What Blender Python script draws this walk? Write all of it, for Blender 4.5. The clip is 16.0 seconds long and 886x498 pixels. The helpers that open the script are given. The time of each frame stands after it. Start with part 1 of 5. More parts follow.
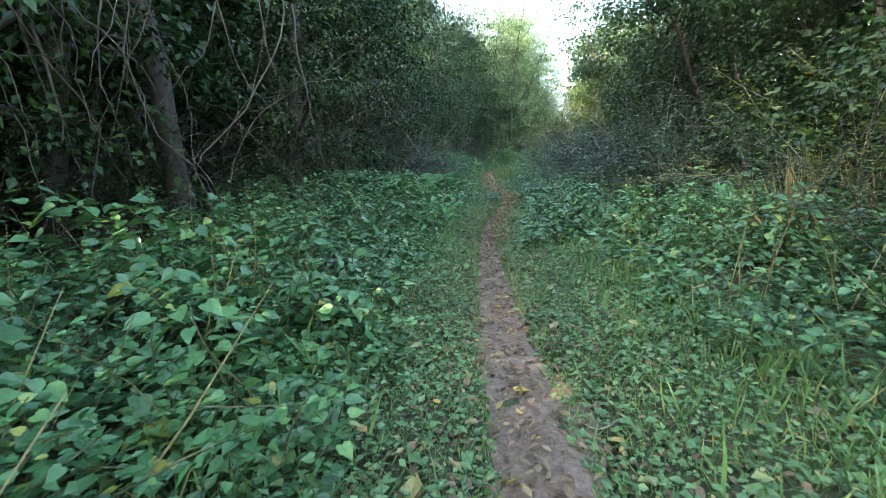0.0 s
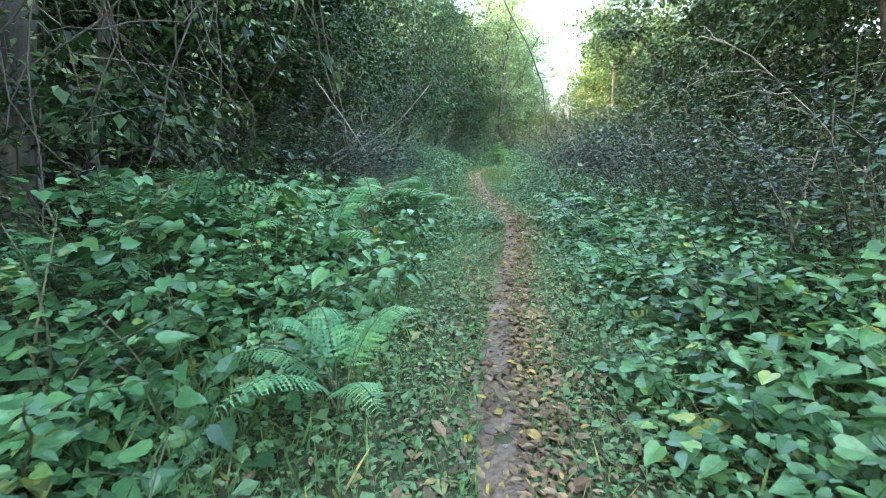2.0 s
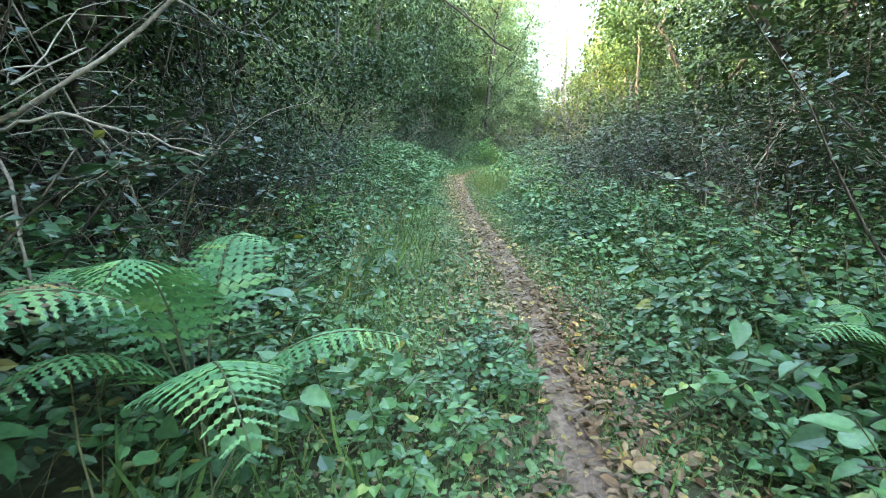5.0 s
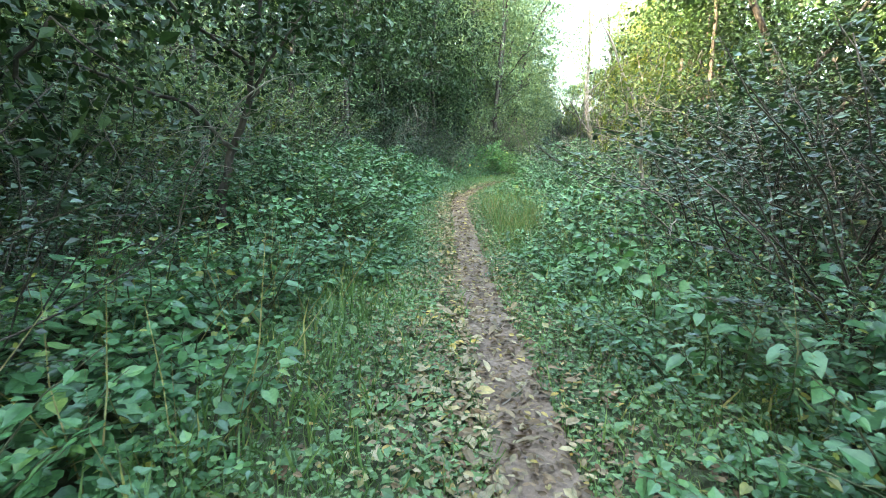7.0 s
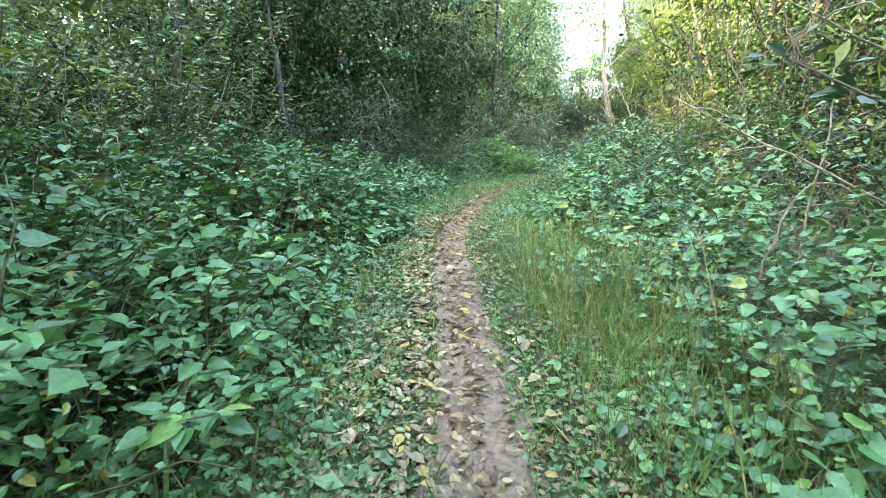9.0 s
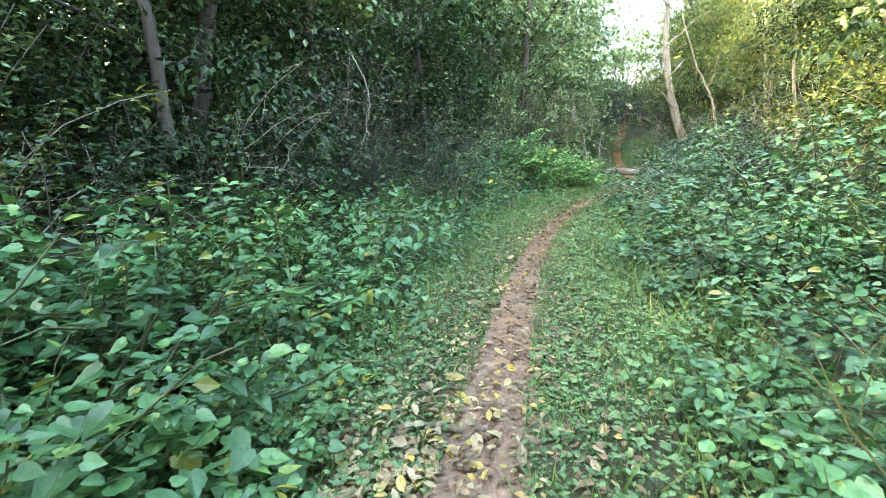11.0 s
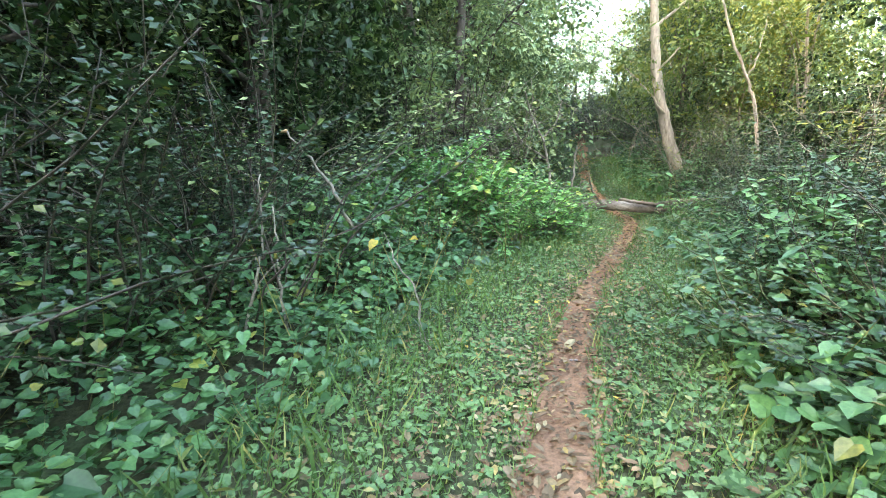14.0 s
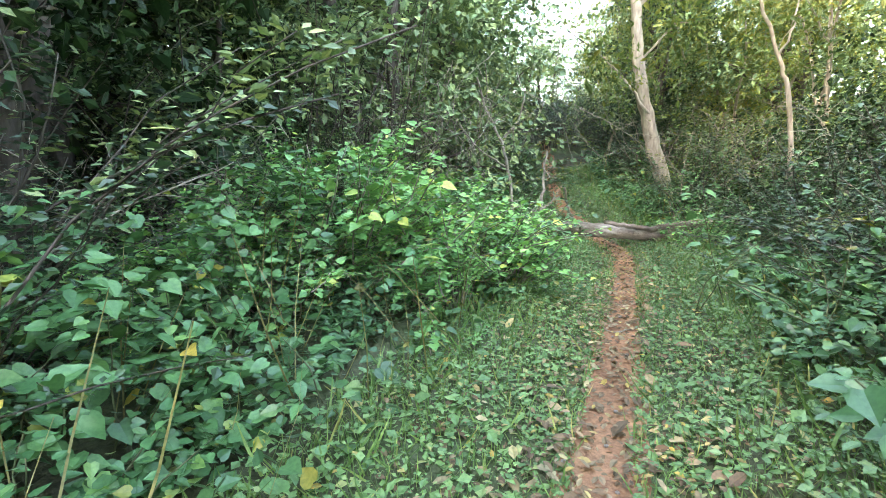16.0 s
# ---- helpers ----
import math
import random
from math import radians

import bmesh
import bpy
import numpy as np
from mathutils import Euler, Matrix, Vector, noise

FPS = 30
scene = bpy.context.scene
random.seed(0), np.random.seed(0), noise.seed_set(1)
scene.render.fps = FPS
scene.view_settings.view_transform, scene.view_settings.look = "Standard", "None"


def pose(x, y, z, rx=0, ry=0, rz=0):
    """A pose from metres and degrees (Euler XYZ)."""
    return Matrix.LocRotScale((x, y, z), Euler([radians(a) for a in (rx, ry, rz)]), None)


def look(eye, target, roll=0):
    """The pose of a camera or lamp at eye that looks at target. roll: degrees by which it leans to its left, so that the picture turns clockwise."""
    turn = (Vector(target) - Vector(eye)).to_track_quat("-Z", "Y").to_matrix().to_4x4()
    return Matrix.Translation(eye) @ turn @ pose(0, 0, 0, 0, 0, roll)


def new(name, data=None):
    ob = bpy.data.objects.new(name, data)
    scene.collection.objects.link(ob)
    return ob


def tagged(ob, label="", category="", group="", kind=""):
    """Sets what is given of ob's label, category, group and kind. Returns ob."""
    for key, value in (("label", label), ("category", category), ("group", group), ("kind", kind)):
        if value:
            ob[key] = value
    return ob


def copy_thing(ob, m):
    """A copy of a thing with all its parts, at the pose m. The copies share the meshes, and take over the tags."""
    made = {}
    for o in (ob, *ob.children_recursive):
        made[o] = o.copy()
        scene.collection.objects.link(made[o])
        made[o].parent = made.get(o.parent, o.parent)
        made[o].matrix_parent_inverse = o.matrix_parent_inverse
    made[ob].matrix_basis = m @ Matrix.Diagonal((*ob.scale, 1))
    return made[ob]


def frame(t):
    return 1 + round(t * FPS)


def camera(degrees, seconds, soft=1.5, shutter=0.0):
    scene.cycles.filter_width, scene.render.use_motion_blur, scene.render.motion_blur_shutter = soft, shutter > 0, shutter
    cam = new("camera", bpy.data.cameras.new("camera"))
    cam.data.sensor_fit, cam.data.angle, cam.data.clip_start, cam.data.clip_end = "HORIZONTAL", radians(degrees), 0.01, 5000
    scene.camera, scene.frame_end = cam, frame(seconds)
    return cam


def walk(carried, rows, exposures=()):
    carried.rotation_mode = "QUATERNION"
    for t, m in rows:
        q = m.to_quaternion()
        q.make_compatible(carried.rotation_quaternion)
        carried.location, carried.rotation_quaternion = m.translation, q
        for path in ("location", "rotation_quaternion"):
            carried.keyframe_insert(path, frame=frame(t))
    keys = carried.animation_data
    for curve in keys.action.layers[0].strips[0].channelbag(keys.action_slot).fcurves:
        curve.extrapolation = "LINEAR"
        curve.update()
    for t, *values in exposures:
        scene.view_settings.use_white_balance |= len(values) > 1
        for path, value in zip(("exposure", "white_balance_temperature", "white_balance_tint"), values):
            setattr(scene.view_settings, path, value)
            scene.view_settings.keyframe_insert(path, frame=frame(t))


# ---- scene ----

# camera: seconds, x, y, z, yaw, pitch, lean
cam = camera(84.7, 16.0, soft=0.7, shutter=0.06)
STEPS = [
    (0.0, 0.004, -0.045, 1.137, 0.07, -10.32, -2.31),
    (0.5, 0.067, 1.406, 1.110, -0.81, -10.32, -1.89),
    (1.0, 0.151, 2.864, 1.090, -1.16, -10.34, -1.79),
    (1.5, 0.314, 4.274, 1.066, -1.20, -10.39, -2.07),
    (2.0, 0.397, 5.524, 1.101, -2.06, -10.75, -0.92),
    (2.5, 0.517, 6.737, 1.117, -2.89, -11.05, 0.06),
    (3.0, 0.494, 7.540, 1.073, -4.07, -11.28, 1.47),
    (3.5, 0.584, 8.353, 1.060, -4.38, -11.70, 0.52),
    (4.0, 0.710, 9.050, 1.007, -4.75, -11.74, -0.14),
    (6.5, 1.405, 14.001, 1.292, -3.19, -9.57, 0.52),
    (7.0, 1.556, 15.296, 1.237, -3.54, -10.53, 0.04),
    (7.5, 1.743, 16.590, 1.213, -3.87, -10.59, -0.64),
    (8.0, 1.872, 17.750, 1.215, -3.98, -10.47, -1.37),
    (8.5, 1.972, 18.839, 1.203, -3.88, -10.36, -2.15),
    (9.0, 2.078, 19.936, 1.203, -3.43, -10.44, -3.05),
    (11.5, 2.701, 25.401, 1.704, -0.61, -11.52, -3.63),
    (12.0, 2.841, 26.481, 1.707, -1.71, -10.65, -3.01),
    (12.5, 3.051, 27.495, 1.683, -3.40, -11.08, -3.10),
    (13.0, 3.296, 28.351, 1.662, -4.90, -10.55, -3.75),
    (13.5, 3.519, 29.223, 1.642, -6.60, -10.30, -2.86),
    (14.0, 3.736, 30.007, 1.641, -8.32, -10.28, -1.98),
    (14.5, 3.982, 30.722, 1.630, -9.72, -10.06, -1.61),
    (15.0, 4.314, 31.517, 1.620, -11.28, -9.68, -2.22),
    (15.5, 4.561, 32.207, 1.614, -12.50, -9.55, -1.22),
    (16.0, 4.698, 32.508, 1.607, -12.68, -9.27, -1.73),
]


def aim(x, y, z, yaw, pitch, lean):
    a, b = radians(yaw), radians(pitch)
    way = Vector((-math.sin(a) * math.cos(b), math.cos(a) * math.cos(b), math.sin(b)))
    eye = Vector((x, y, z))
    return look(eye, eye + 2 * way, lean)


EXPOSURES = [(0.0, 3.9, 6900, 10), (2.0, 4.75, 7000, 8), (4.0, 4.88, 7300, 8), (6.5, 4.75, 7600, 6), (9.0, 4.88, 7500, 7), (11.5, 4.85, 7600, 9), (16.0, 4.95, 7700, 12)]
walk(cam, [(r[0], aim(*r[1:])) for r in STEPS], exposures=EXPOSURES)

# ---- light: open sky, a low sun kept off the path by the trees ----
SUN_ELEV, SUN_AZ = 25.0, -112.0  # azimuth from +y, to the right
sky_world = bpy.data.worlds.new("sky")
scene.world = sky_world
sky_world.use_nodes = True
wn = sky_world.node_tree
wn.nodes.clear()
wout = wn.nodes.new("ShaderNodeOutputWorld")
wbg = wn.nodes.new("ShaderNodeBackground")
wsky = wn.nodes.new("ShaderNodeTexSky")
wsky.sky_type = "NISHITA"
wsky.sun_disc = False
wsky.sun_elevation = radians(SUN_ELEV)
wsky.sun_rotation = radians(SUN_AZ)
wsky.air_density, wsky.dust_density, wsky.ozone_density = 1.0, 2.5, 1.0
wbg.inputs["Strength"].default_value = 0.15
wn.links.new(wsky.outputs[0], wbg.inputs[0])
wn.links.new(wbg.outputs[0], wout.inputs[0])

sun = new("sun", bpy.data.lights.new("sun", "SUN"))
sun.data.energy, sun.data.angle, sun.data.color = 1.9, radians(0.55), (1.0, 0.86, 0.66)
sa, se = radians(SUN_AZ), radians(SUN_ELEV)
sun_dir = Vector((math.sin(sa) * math.cos(se), math.cos(sa) * math.cos(se), math.sin(se)))
sun.matrix_world = look(sun_dir * 80, (0, 0, 0))

# ---- materials ----


def node_material(name):
    m = bpy.data.materials.new(name)
    m.use_nodes = True
    t = m.node_tree
    t.nodes.clear()
    out = t.nodes.new("ShaderNodeOutputMaterial")
    return m, t, out


def ramp(t, fac, stops):
    r = t.nodes.new("ShaderNodeValToRGB")
    while len(r.color_ramp.elements) < len(stops):
        r.color_ramp.elements.new(0.5)
    for e, (p, c) in zip(r.color_ramp.elements, stops):
        e.position, e.color = p, (*c, 1)
    t.links.new(fac, r.inputs[0])
    return r.outputs[0]


def noise_tex(t, scale, detail=4.0, vec=None, rough=0.55):
    n = t.nodes.new("ShaderNodeTexNoise")
    n.inputs["Scale"].default_value, n.inputs["Detail"].default_value = scale, detail
    n.inputs["Roughness"].default_value = rough
    if vec is not None:
        t.links.new(vec, n.inputs["Vector"])
    return n.outputs[0]


def mixed(t, a, b, fac, mode="MIX"):
    m = t.nodes.new("ShaderNodeMix")
    m.data_type, m.blend_type = "RGBA", mode
    for sock, val in ((m.inputs[6], a), (m.inputs[7], b)):
        if isinstance(val, tuple):
            sock.default_value = (*val, 1)
        else:
            t.links.new(val, sock)
    if isinstance(fac, float):
        m.inputs[0].default_value = fac
    else:
        t.links.new(fac, m.inputs[0])
    return m.outputs[2]


def leaf_material(name, stops, gloss=0.45, through_light=0.3, patch=0.6, sheen=0.5):
    """Leaf colour varies leaf by leaf, plant by plant and in patches over metres."""
    m, t, out = node_material(name)
    geo = t.nodes.new("ShaderNodeNewGeometry")
    info = t.nodes.new("ShaderNodeObjectInfo")
    col = ramp(t, geo.outputs["Random Per Island"], stops)
    big = noise_tex(t, patch, 2.0, geo.outputs["Position"])
    tone = ramp(t, big, [(0.3, (0.62, 0.68, 0.66)), (0.7, (1.25, 1.2, 1.1))])
    col = mixed(t, col, tone, 1.0, "MULTIPLY")
    own = ramp(t, info.outputs["Random"], [(0.0, (0.78, 0.86, 0.86)), (1.0, (1.18, 1.1, 1.0))])
    col = mixed(t, col, own, 1.0, "MULTIPLY")
    vein = noise_tex(t, 55.0, 3.0, geo.outputs["Position"])
    col = mixed(t, col, ramp(t, vein, [(0.35, (0.75, 0.8, 0.75)), (0.65, (1.15, 1.1, 1.05))]), 1.0, "MULTIPLY")
    p = t.nodes.new("ShaderNodeBsdfPrincipled")
    p.inputs["Roughness"].default_value = gloss
    p.inputs["Specular IOR Level"].default_value = sheen
    t.links.new(col, p.inputs["Base Color"])
    tr = t.nodes.new("ShaderNodeBsdfTranslucent")
    warm = mixed(t, col, (1.25, 1.15, 0.5), 1.0, "MULTIPLY")
    t.links.new(warm, tr.inputs["Color"])
    mx = t.nodes.new("ShaderNodeMixShader")
    mx.inputs[0].default_value = through_light
    t.links.new(p.outputs[0], mx.inputs[1])
    t.links.new(tr.outputs[0], mx.inputs[2])
    t.links.new(mx.outputs[0], out.inputs[0])
    return m


def rough_material(name, stops, scale, fine, rough=0.9, bump=0.3, distance=0.02, stretch=None):
    """Bark, soil and dead wood: two scales of noise, and relief."""
    m, t, out = node_material(name)
    tc = t.nodes.new("ShaderNodeTexCoord")
    vec = tc.outputs["Object"]
    if stretch:
        mp = t.nodes.new("ShaderNodeMapping")
        mp.inputs["Scale"].default_value = stretch
        t.links.new(vec, mp.inputs["Vector"])
        vec = mp.outputs[0]
    a = noise_tex(t, scale, 5.0, vec)
    b = noise_tex(t, fine, 6.0, vec, 0.65)
    col = ramp(t, a, stops)
    col = mixed(t, col, ramp(t, b, [(0.3, (0.55, 0.53, 0.5)), (0.7, (1.35, 1.33, 1.3))]), 1.0, "MULTIPLY")
    p = t.nodes.new("ShaderNodeBsdfPrincipled")
    p.inputs["Roughness"].default_value = rough
    t.links.new(col, p.inputs["Base Color"])
    bp = t.nodes.new("ShaderNodeBump")
    bp.inputs["Strength"].default_value, bp.inputs["Distance"].default_value = bump, distance
    t.links.new(b, bp.inputs["Height"])
    t.links.new(bp.outputs[0], p.inputs["Normal"])
    t.links.new(p.outputs[0], out.inputs[0])
    return m


HERB = leaf_material("herb_leaf", [(0.0, (0.045, 0.130, 0.056)), (0.45, (0.077, 0.206, 0.087)), (0.85, (0.116, 0.271, 0.113)), (0.96, (0.167, 0.310, 0.101)), (1.0, (0.336, 0.310, 0.063))], 0.4, 0.13)
BRAMBLE = leaf_material("bramble_leaf", [(0.0, (0.036, 0.104, 0.048)), (0.5, (0.061, 0.159, 0.071)), (0.93, (0.104, 0.232, 0.102)), (1.0, (0.270, 0.245, 0.060))], 0.4, 0.14)
SHRUB = leaf_material("shrub_leaf", [(0.0, (0.016, 0.045, 0.022)), (0.6, (0.030, 0.077, 0.033)), (0.95, (0.055, 0.115, 0.045)), (1.0, (0.179, 0.179, 0.037))], 0.36, 0.06)
TREE = leaf_material("tree_leaf", [(0.0, (0.017, 0.040, 0.016)), (0.6, (0.032, 0.075, 0.025)), (1.0, (0.062, 0.116, 0.037))], 0.45, 0.08, sheen=0.3)
# warm sun on the right-hand trees painted in as leaf yellow
SUNPALE = leaf_material("sunned_pale_leaf", [(0.0, (0.089, 0.144, 0.040)), (0.6, (0.164, 0.222, 0.056)), (1.0, (0.298, 0.288, 0.064))], 0.5, 0.25)
FERN = leaf_material("fern_leaf", [(0.0, (0.092, 0.260, 0.117)), (0.7, (0.152, 0.384, 0.175)), (1.0, (0.247, 0.435, 0.166))], 0.55, 0.2)
GRASS = leaf_material("grass_blade", [(0.0, (0.070, 0.155, 0.053)), (0.6, (0.121, 0.240, 0.071)), (0.9, (0.183, 0.281, 0.093)), (1.0, (0.394, 0.351, 0.141))], 0.6, 0.16)
DRY = leaf_material("dry_leaf", [(0.0, (0.12, 0.075, 0.045)), (0.5, (0.22, 0.14, 0.09)), (0.85, (0.33, 0.24, 0.16)), (1.0, (0.45, 0.32, 0.08))], 0.75, 0.1, 3.0)
CLOVER = leaf_material("clover_leaf", [(0.0, (0.076, 0.168, 0.069)), (0.5, (0.127, 0.253, 0.099)), (0.9, (0.177, 0.303, 0.129)), (1.0, (0.337, 0.286, 0.121))], 0.5, 0.14)
PALELITTER = leaf_material("pale_dead_leaf", [(0.0, (0.2, 0.13, 0.08)), (0.4, (0.34, 0.26, 0.17)), (0.8, (0.45, 0.38, 0.26)), (1.0, (0.5, 0.36, 0.1))], 0.7, 0.12, 3.0)
# yellow-green brightened in the leaf colour for open skylight on the mound
SKYLIME = leaf_material("skylit_lime_leaf", [(0.0, (0.105, 0.278, 0.104)), (0.5, (0.163, 0.395, 0.143)), (0.9, (0.224, 0.476, 0.174)), (1.0, (0.449, 0.526, 0.143))], 0.48, 0.2)
# leaf colour paled for distance haze and sun; the willows' grey-green is their own
HAZEGREYLEAF = leaf_material("hazed_grey_green_leaf", [(0.0, (0.121, 0.200, 0.112)), (0.6, (0.200, 0.311, 0.167)), (1.0, (0.342, 0.422, 0.204))], 0.5, 0.15)
STRAW = leaf_material("straw", [(0.0, (0.2, 0.17, 0.08)), (1.0, (0.38, 0.33, 0.17))], 0.7, 0.25)
YELLOW = leaf_material("yellow_leaf", [(0.0, (0.5, 0.36, 0.06)), (1.0, (0.62, 0.5, 0.14))], 0.55, 0.3)
SOIL = rough_material("path_soil", [(0.25, (0.14, 0.1, 0.07)), (0.5, (0.22, 0.16, 0.115)), (0.75, (0.31, 0.24, 0.18))], 2.2, 38.0, 0.95, 0.6, 0.02)
st = SOIL.node_tree
spos = st.nodes.new("ShaderNodeNewGeometry")
sxyz = st.nodes.new("ShaderNodeSeparateXYZ")
st.links.new(spos.outputs["Position"], sxyz.inputs[0])
srange = st.nodes.new("ShaderNodeMapRange")
srange.inputs["From Min"].default_value, srange.inputs["From Max"].default_value = 24.0, 37.0
st.links.new(sxyz.outputs[1], srange.inputs[0])
sbase = [n for n in st.nodes if n.type == "BSDF_PRINCIPLED"][0].inputs["Base Color"]
sred = mixed(st, sbase.links[0].from_socket, (1.22, 0.8, 0.53), 1.0, "MULTIPLY")
st.links.new(mixed(st, sbase.links[0].from_socket, sred, srange.outputs[0]), sbase)
LITTER = rough_material("forest_floor", [(0.3, (0.05, 0.05, 0.025)), (0.5, (0.07, 0.085, 0.038)), (0.72, (0.06, 0.11, 0.04))], 1.4, 30.0, 0.95, 0.7, 0.03)
BARK = rough_material("dark_bark", [(0.3, (0.05, 0.04, 0.032)), (0.7, (0.13, 0.11, 0.09))], 3.0, 26.0, 0.9, 0.7, 0.01, (1, 1, 0.25))
PALEBARK = rough_material("pale_bark", [(0.3, (0.2, 0.17, 0.13)), (0.55, (0.36, 0.31, 0.25)), (0.75, (0.5, 0.45, 0.38))], 2.0, 18.0, 0.85, 0.5, 0.01, (1, 1, 0.2))
TWIG = rough_material("dead_twig", [(0.3, (0.16, 0.14, 0.11)), (0.7, (0.36, 0.32, 0.26))], 5.0, 40.0, 0.85, 0.4, 0.004)
STEM = rough_material("green_stem", [(0.3, (0.06, 0.09, 0.035)), (0.7, (0.13, 0.13, 0.06))], 5.0, 40.0, 0.7, 0.3, 0.004)
LOGWOOD = rough_material("log_bark", [(0.3, (0.085, 0.068, 0.052)), (0.5, (0.22, 0.18, 0.14)), (0.7, (0.44, 0.39, 0.32))], 3.5, 26.0, 0.92, 1.0, 0.02, (0.35, 1, 1))
RAW = rough_material("raw_wood", [(0.3, (0.42, 0.25, 0.12)), (0.7, (0.58, 0.38, 0.2))], 6.0, 40.0, 0.8, 0.3, 0.003)

# ---- plan: the line of the path and the lie of the land ----
LINE = np.array([(-30, -2.0), (-6, 0.15), (0, 0.31), (2.2, 0.34), (4.4, 0.45), (7, 0.63), (9, 0.95), (10.3, 1.2), (12, 1.6), (14.5, 1.94), (16, 2.0), (18, 2.1),
                 (20, 2.17), (22, 2.31), (25, 2.43), (27.1, 2.95), (28.5, 3.31), (29.9, 3.71), (32, 4.53), (34.1, 5.62), (35.4, 6.61), (36.9, 7.62), (38.7, 8.75),
                 (40.2, 8.9), (41.8, 9.15), (43.5, 9.9), (46, 11.0), (52, 13.5), (70, 21.0)])


def path_x(y):
    y = np.asarray(y, float)
    return (np.interp(y - 0.7, LINE[:, 0], LINE[:, 1]) + np.interp(y, LINE[:, 0], LINE[:, 1]) + np.interp(y + 0.7, LINE[:, 0], LINE[:, 1])) / 3


def path_half(y):
    return np.interp(y, [0, 3, 5.5, 8, 13, 16, 20, 24, 28, 34, 38], [0.25, 0.24, 0.18, 0.13, 0.14, 0.24, 0.26, 0.25, 0.23, 0.2, 0.2])


def wave(x, y, k, s=0.0):
    return np.sin(x * k + 1.7 * s + 1.3 * np.sin(y * k * 0.7 + s)) * np.cos(y * k * 0.9 + 0.8 * np.sin(x * k * 0.6 + 2 * s))


def side(x, y):
    """Signed way to the right of the path's middle, measured square to it."""
    slope = (path_x(np.asarray(y) + 0.5) - path_x(np.asarray(y) - 0.5))
    return (x - path_x(y)) / np.sqrt(1 + slope**2)


def smooth(a, b, v):
    u = np.clip((np.asarray(v, float) - a) / (b - a), 0, 1)
    return u * u * (3 - 2 * u)


def crest(y):
    """The low rise that the path climbs halfway."""
    return 0.4 * smooth(20, 26.5, y)


def land(x, y):
    """Height of the ground."""
    x, y = np.asarray(x, float), np.asarray(y, float)
    d = side(x, y)
    rise = 0.27 * np.clip(y - 39.6, 0, 3.5) + 0.16 * np.clip(y - 43.1, 0, 14) + 0.02 * np.clip(y - 57.1, 0, 300)
    bank = 0.05 * smooth(0.2, 0.7, np.abs(d)) + 0.10 * smooth(0.8, 2.2, -d)
    left = 3.6 * smooth(6, 20, -d) + 0.04 * np.clip(-d - 20, 0, 400)
    right = 3.0 * smooth(9, 28, d) + 0.03 * np.clip(d - 30, 0, 400)
    rough = 0.015 * wave(x, y, 2.3) + 0.05 * wave(x, y, 0.7, 1) * smooth(0.4, 2.0, np.abs(d)) + 0.008 * wave(x, y, 7.0, 2)
    return rise + crest(y) + bank + left + right + rough


# ---- mesh helpers ----


def mesh_from(name, verts, faces, mat, smooth_shade=True):
    """A mesh from an array of places and arrays of faces that share a number of corners each."""
    me = bpy.data.meshes.new(name)
    verts = np.asarray(verts, np.float32)
    groups = [np.asarray(f, np.int32) for f in faces if len(f)]
    loops = np.concatenate([g.ravel() for g in groups])
    sizes = np.concatenate([np.full(len(g), g.shape[1], np.int32) for g in groups])
    me.vertices.add(len(verts))
    me.vertices.foreach_set("co", verts.ravel())
    me.loops.add(len(loops))
    me.loops.foreach_set("vertex_index", loops)
    me.polygons.add(len(sizes))
    me.polygons.foreach_set("loop_start", np.concatenate([[0], np.cumsum(sizes)[:-1]]).astype(np.int32))
    me.polygons.foreach_set("use_smooth", np.full(len(sizes), smooth_shade))
    me.update(calc_edges=True)
    me.materials.append(mat)
    return me


def part(name, me, parent, label=""):
    ob = new(name, me)
    ob.parent = parent
    if label:
        ob["label"] = label
    return ob


def lifted(points):
    """Points given above the plain beyond the crest, set on the risen ground."""
    p = np.array(points, float)
    return p + [0, 0, 0.4] if p[0, 1] > 25 else p


def unit(v):
    return v / np.maximum(np.linalg.norm(v, axis=-1, keepdims=True), 1e-9)


# leaf outlines: along, across, up
HEART = (np.array([(0, 0, 0), (-0.1, 0.19, 0.05), (0.08, 0.4, 0.08), (0.42, 0.39, 0.05), (1, 0, -0.15), (0.42, -0.39, 0.05), (0.08, -0.4, 0.08), (-0.1, -0.19, 0.05)]), [np.array([(0, 4, 3, 2, 1), (0, 7, 6, 5, 4)])])
OVAL = (np.array([(0, 0, 0), (0.3, 0.25, 0.05), (0.72, 0.22, 0.02), (1, 0, -0.1), (0.72, -0.22, 0.02), (0.3, -0.25, 0.05)]), [np.array([(0, 3, 2, 1), (0, 5, 4, 3)])])
LANCE = (np.array([(0, 0, 0), (0.45, 0.2, 0.04), (1, 0, -0.05), (0.45, -0.2, 0.04)]), [np.array([(0, 2, 1), (0, 3, 2)])])
BROAD = (np.array([(0, 0, 0), (0.45, 0.33, 0.06), (1, 0, -0.06), (0.45, -0.33, 0.06)]), [np.array([(0, 2, 1), (0, 3, 2)])])
BLADE = (np.array([(0, 0.026, 0), (0, -0.026, 0), (0.55, -0.02, 0.06), (0.55, 0.02, 0.06), (1, 0, -0.03)]), [np.array([(0, 1, 2, 3)]), np.array([(3, 2, 4)])])
STALK = (np.array([(0, 0.005, 0), (0, -0.005, 0), (0.5, -0.004, 0.06), (0.5, 0.004, 0.06), (1, -0.0015, 0.0), (1, 0.0015, 0.0)]), [np.array([(0, 1, 2, 3), (3, 2, 4, 5)])])
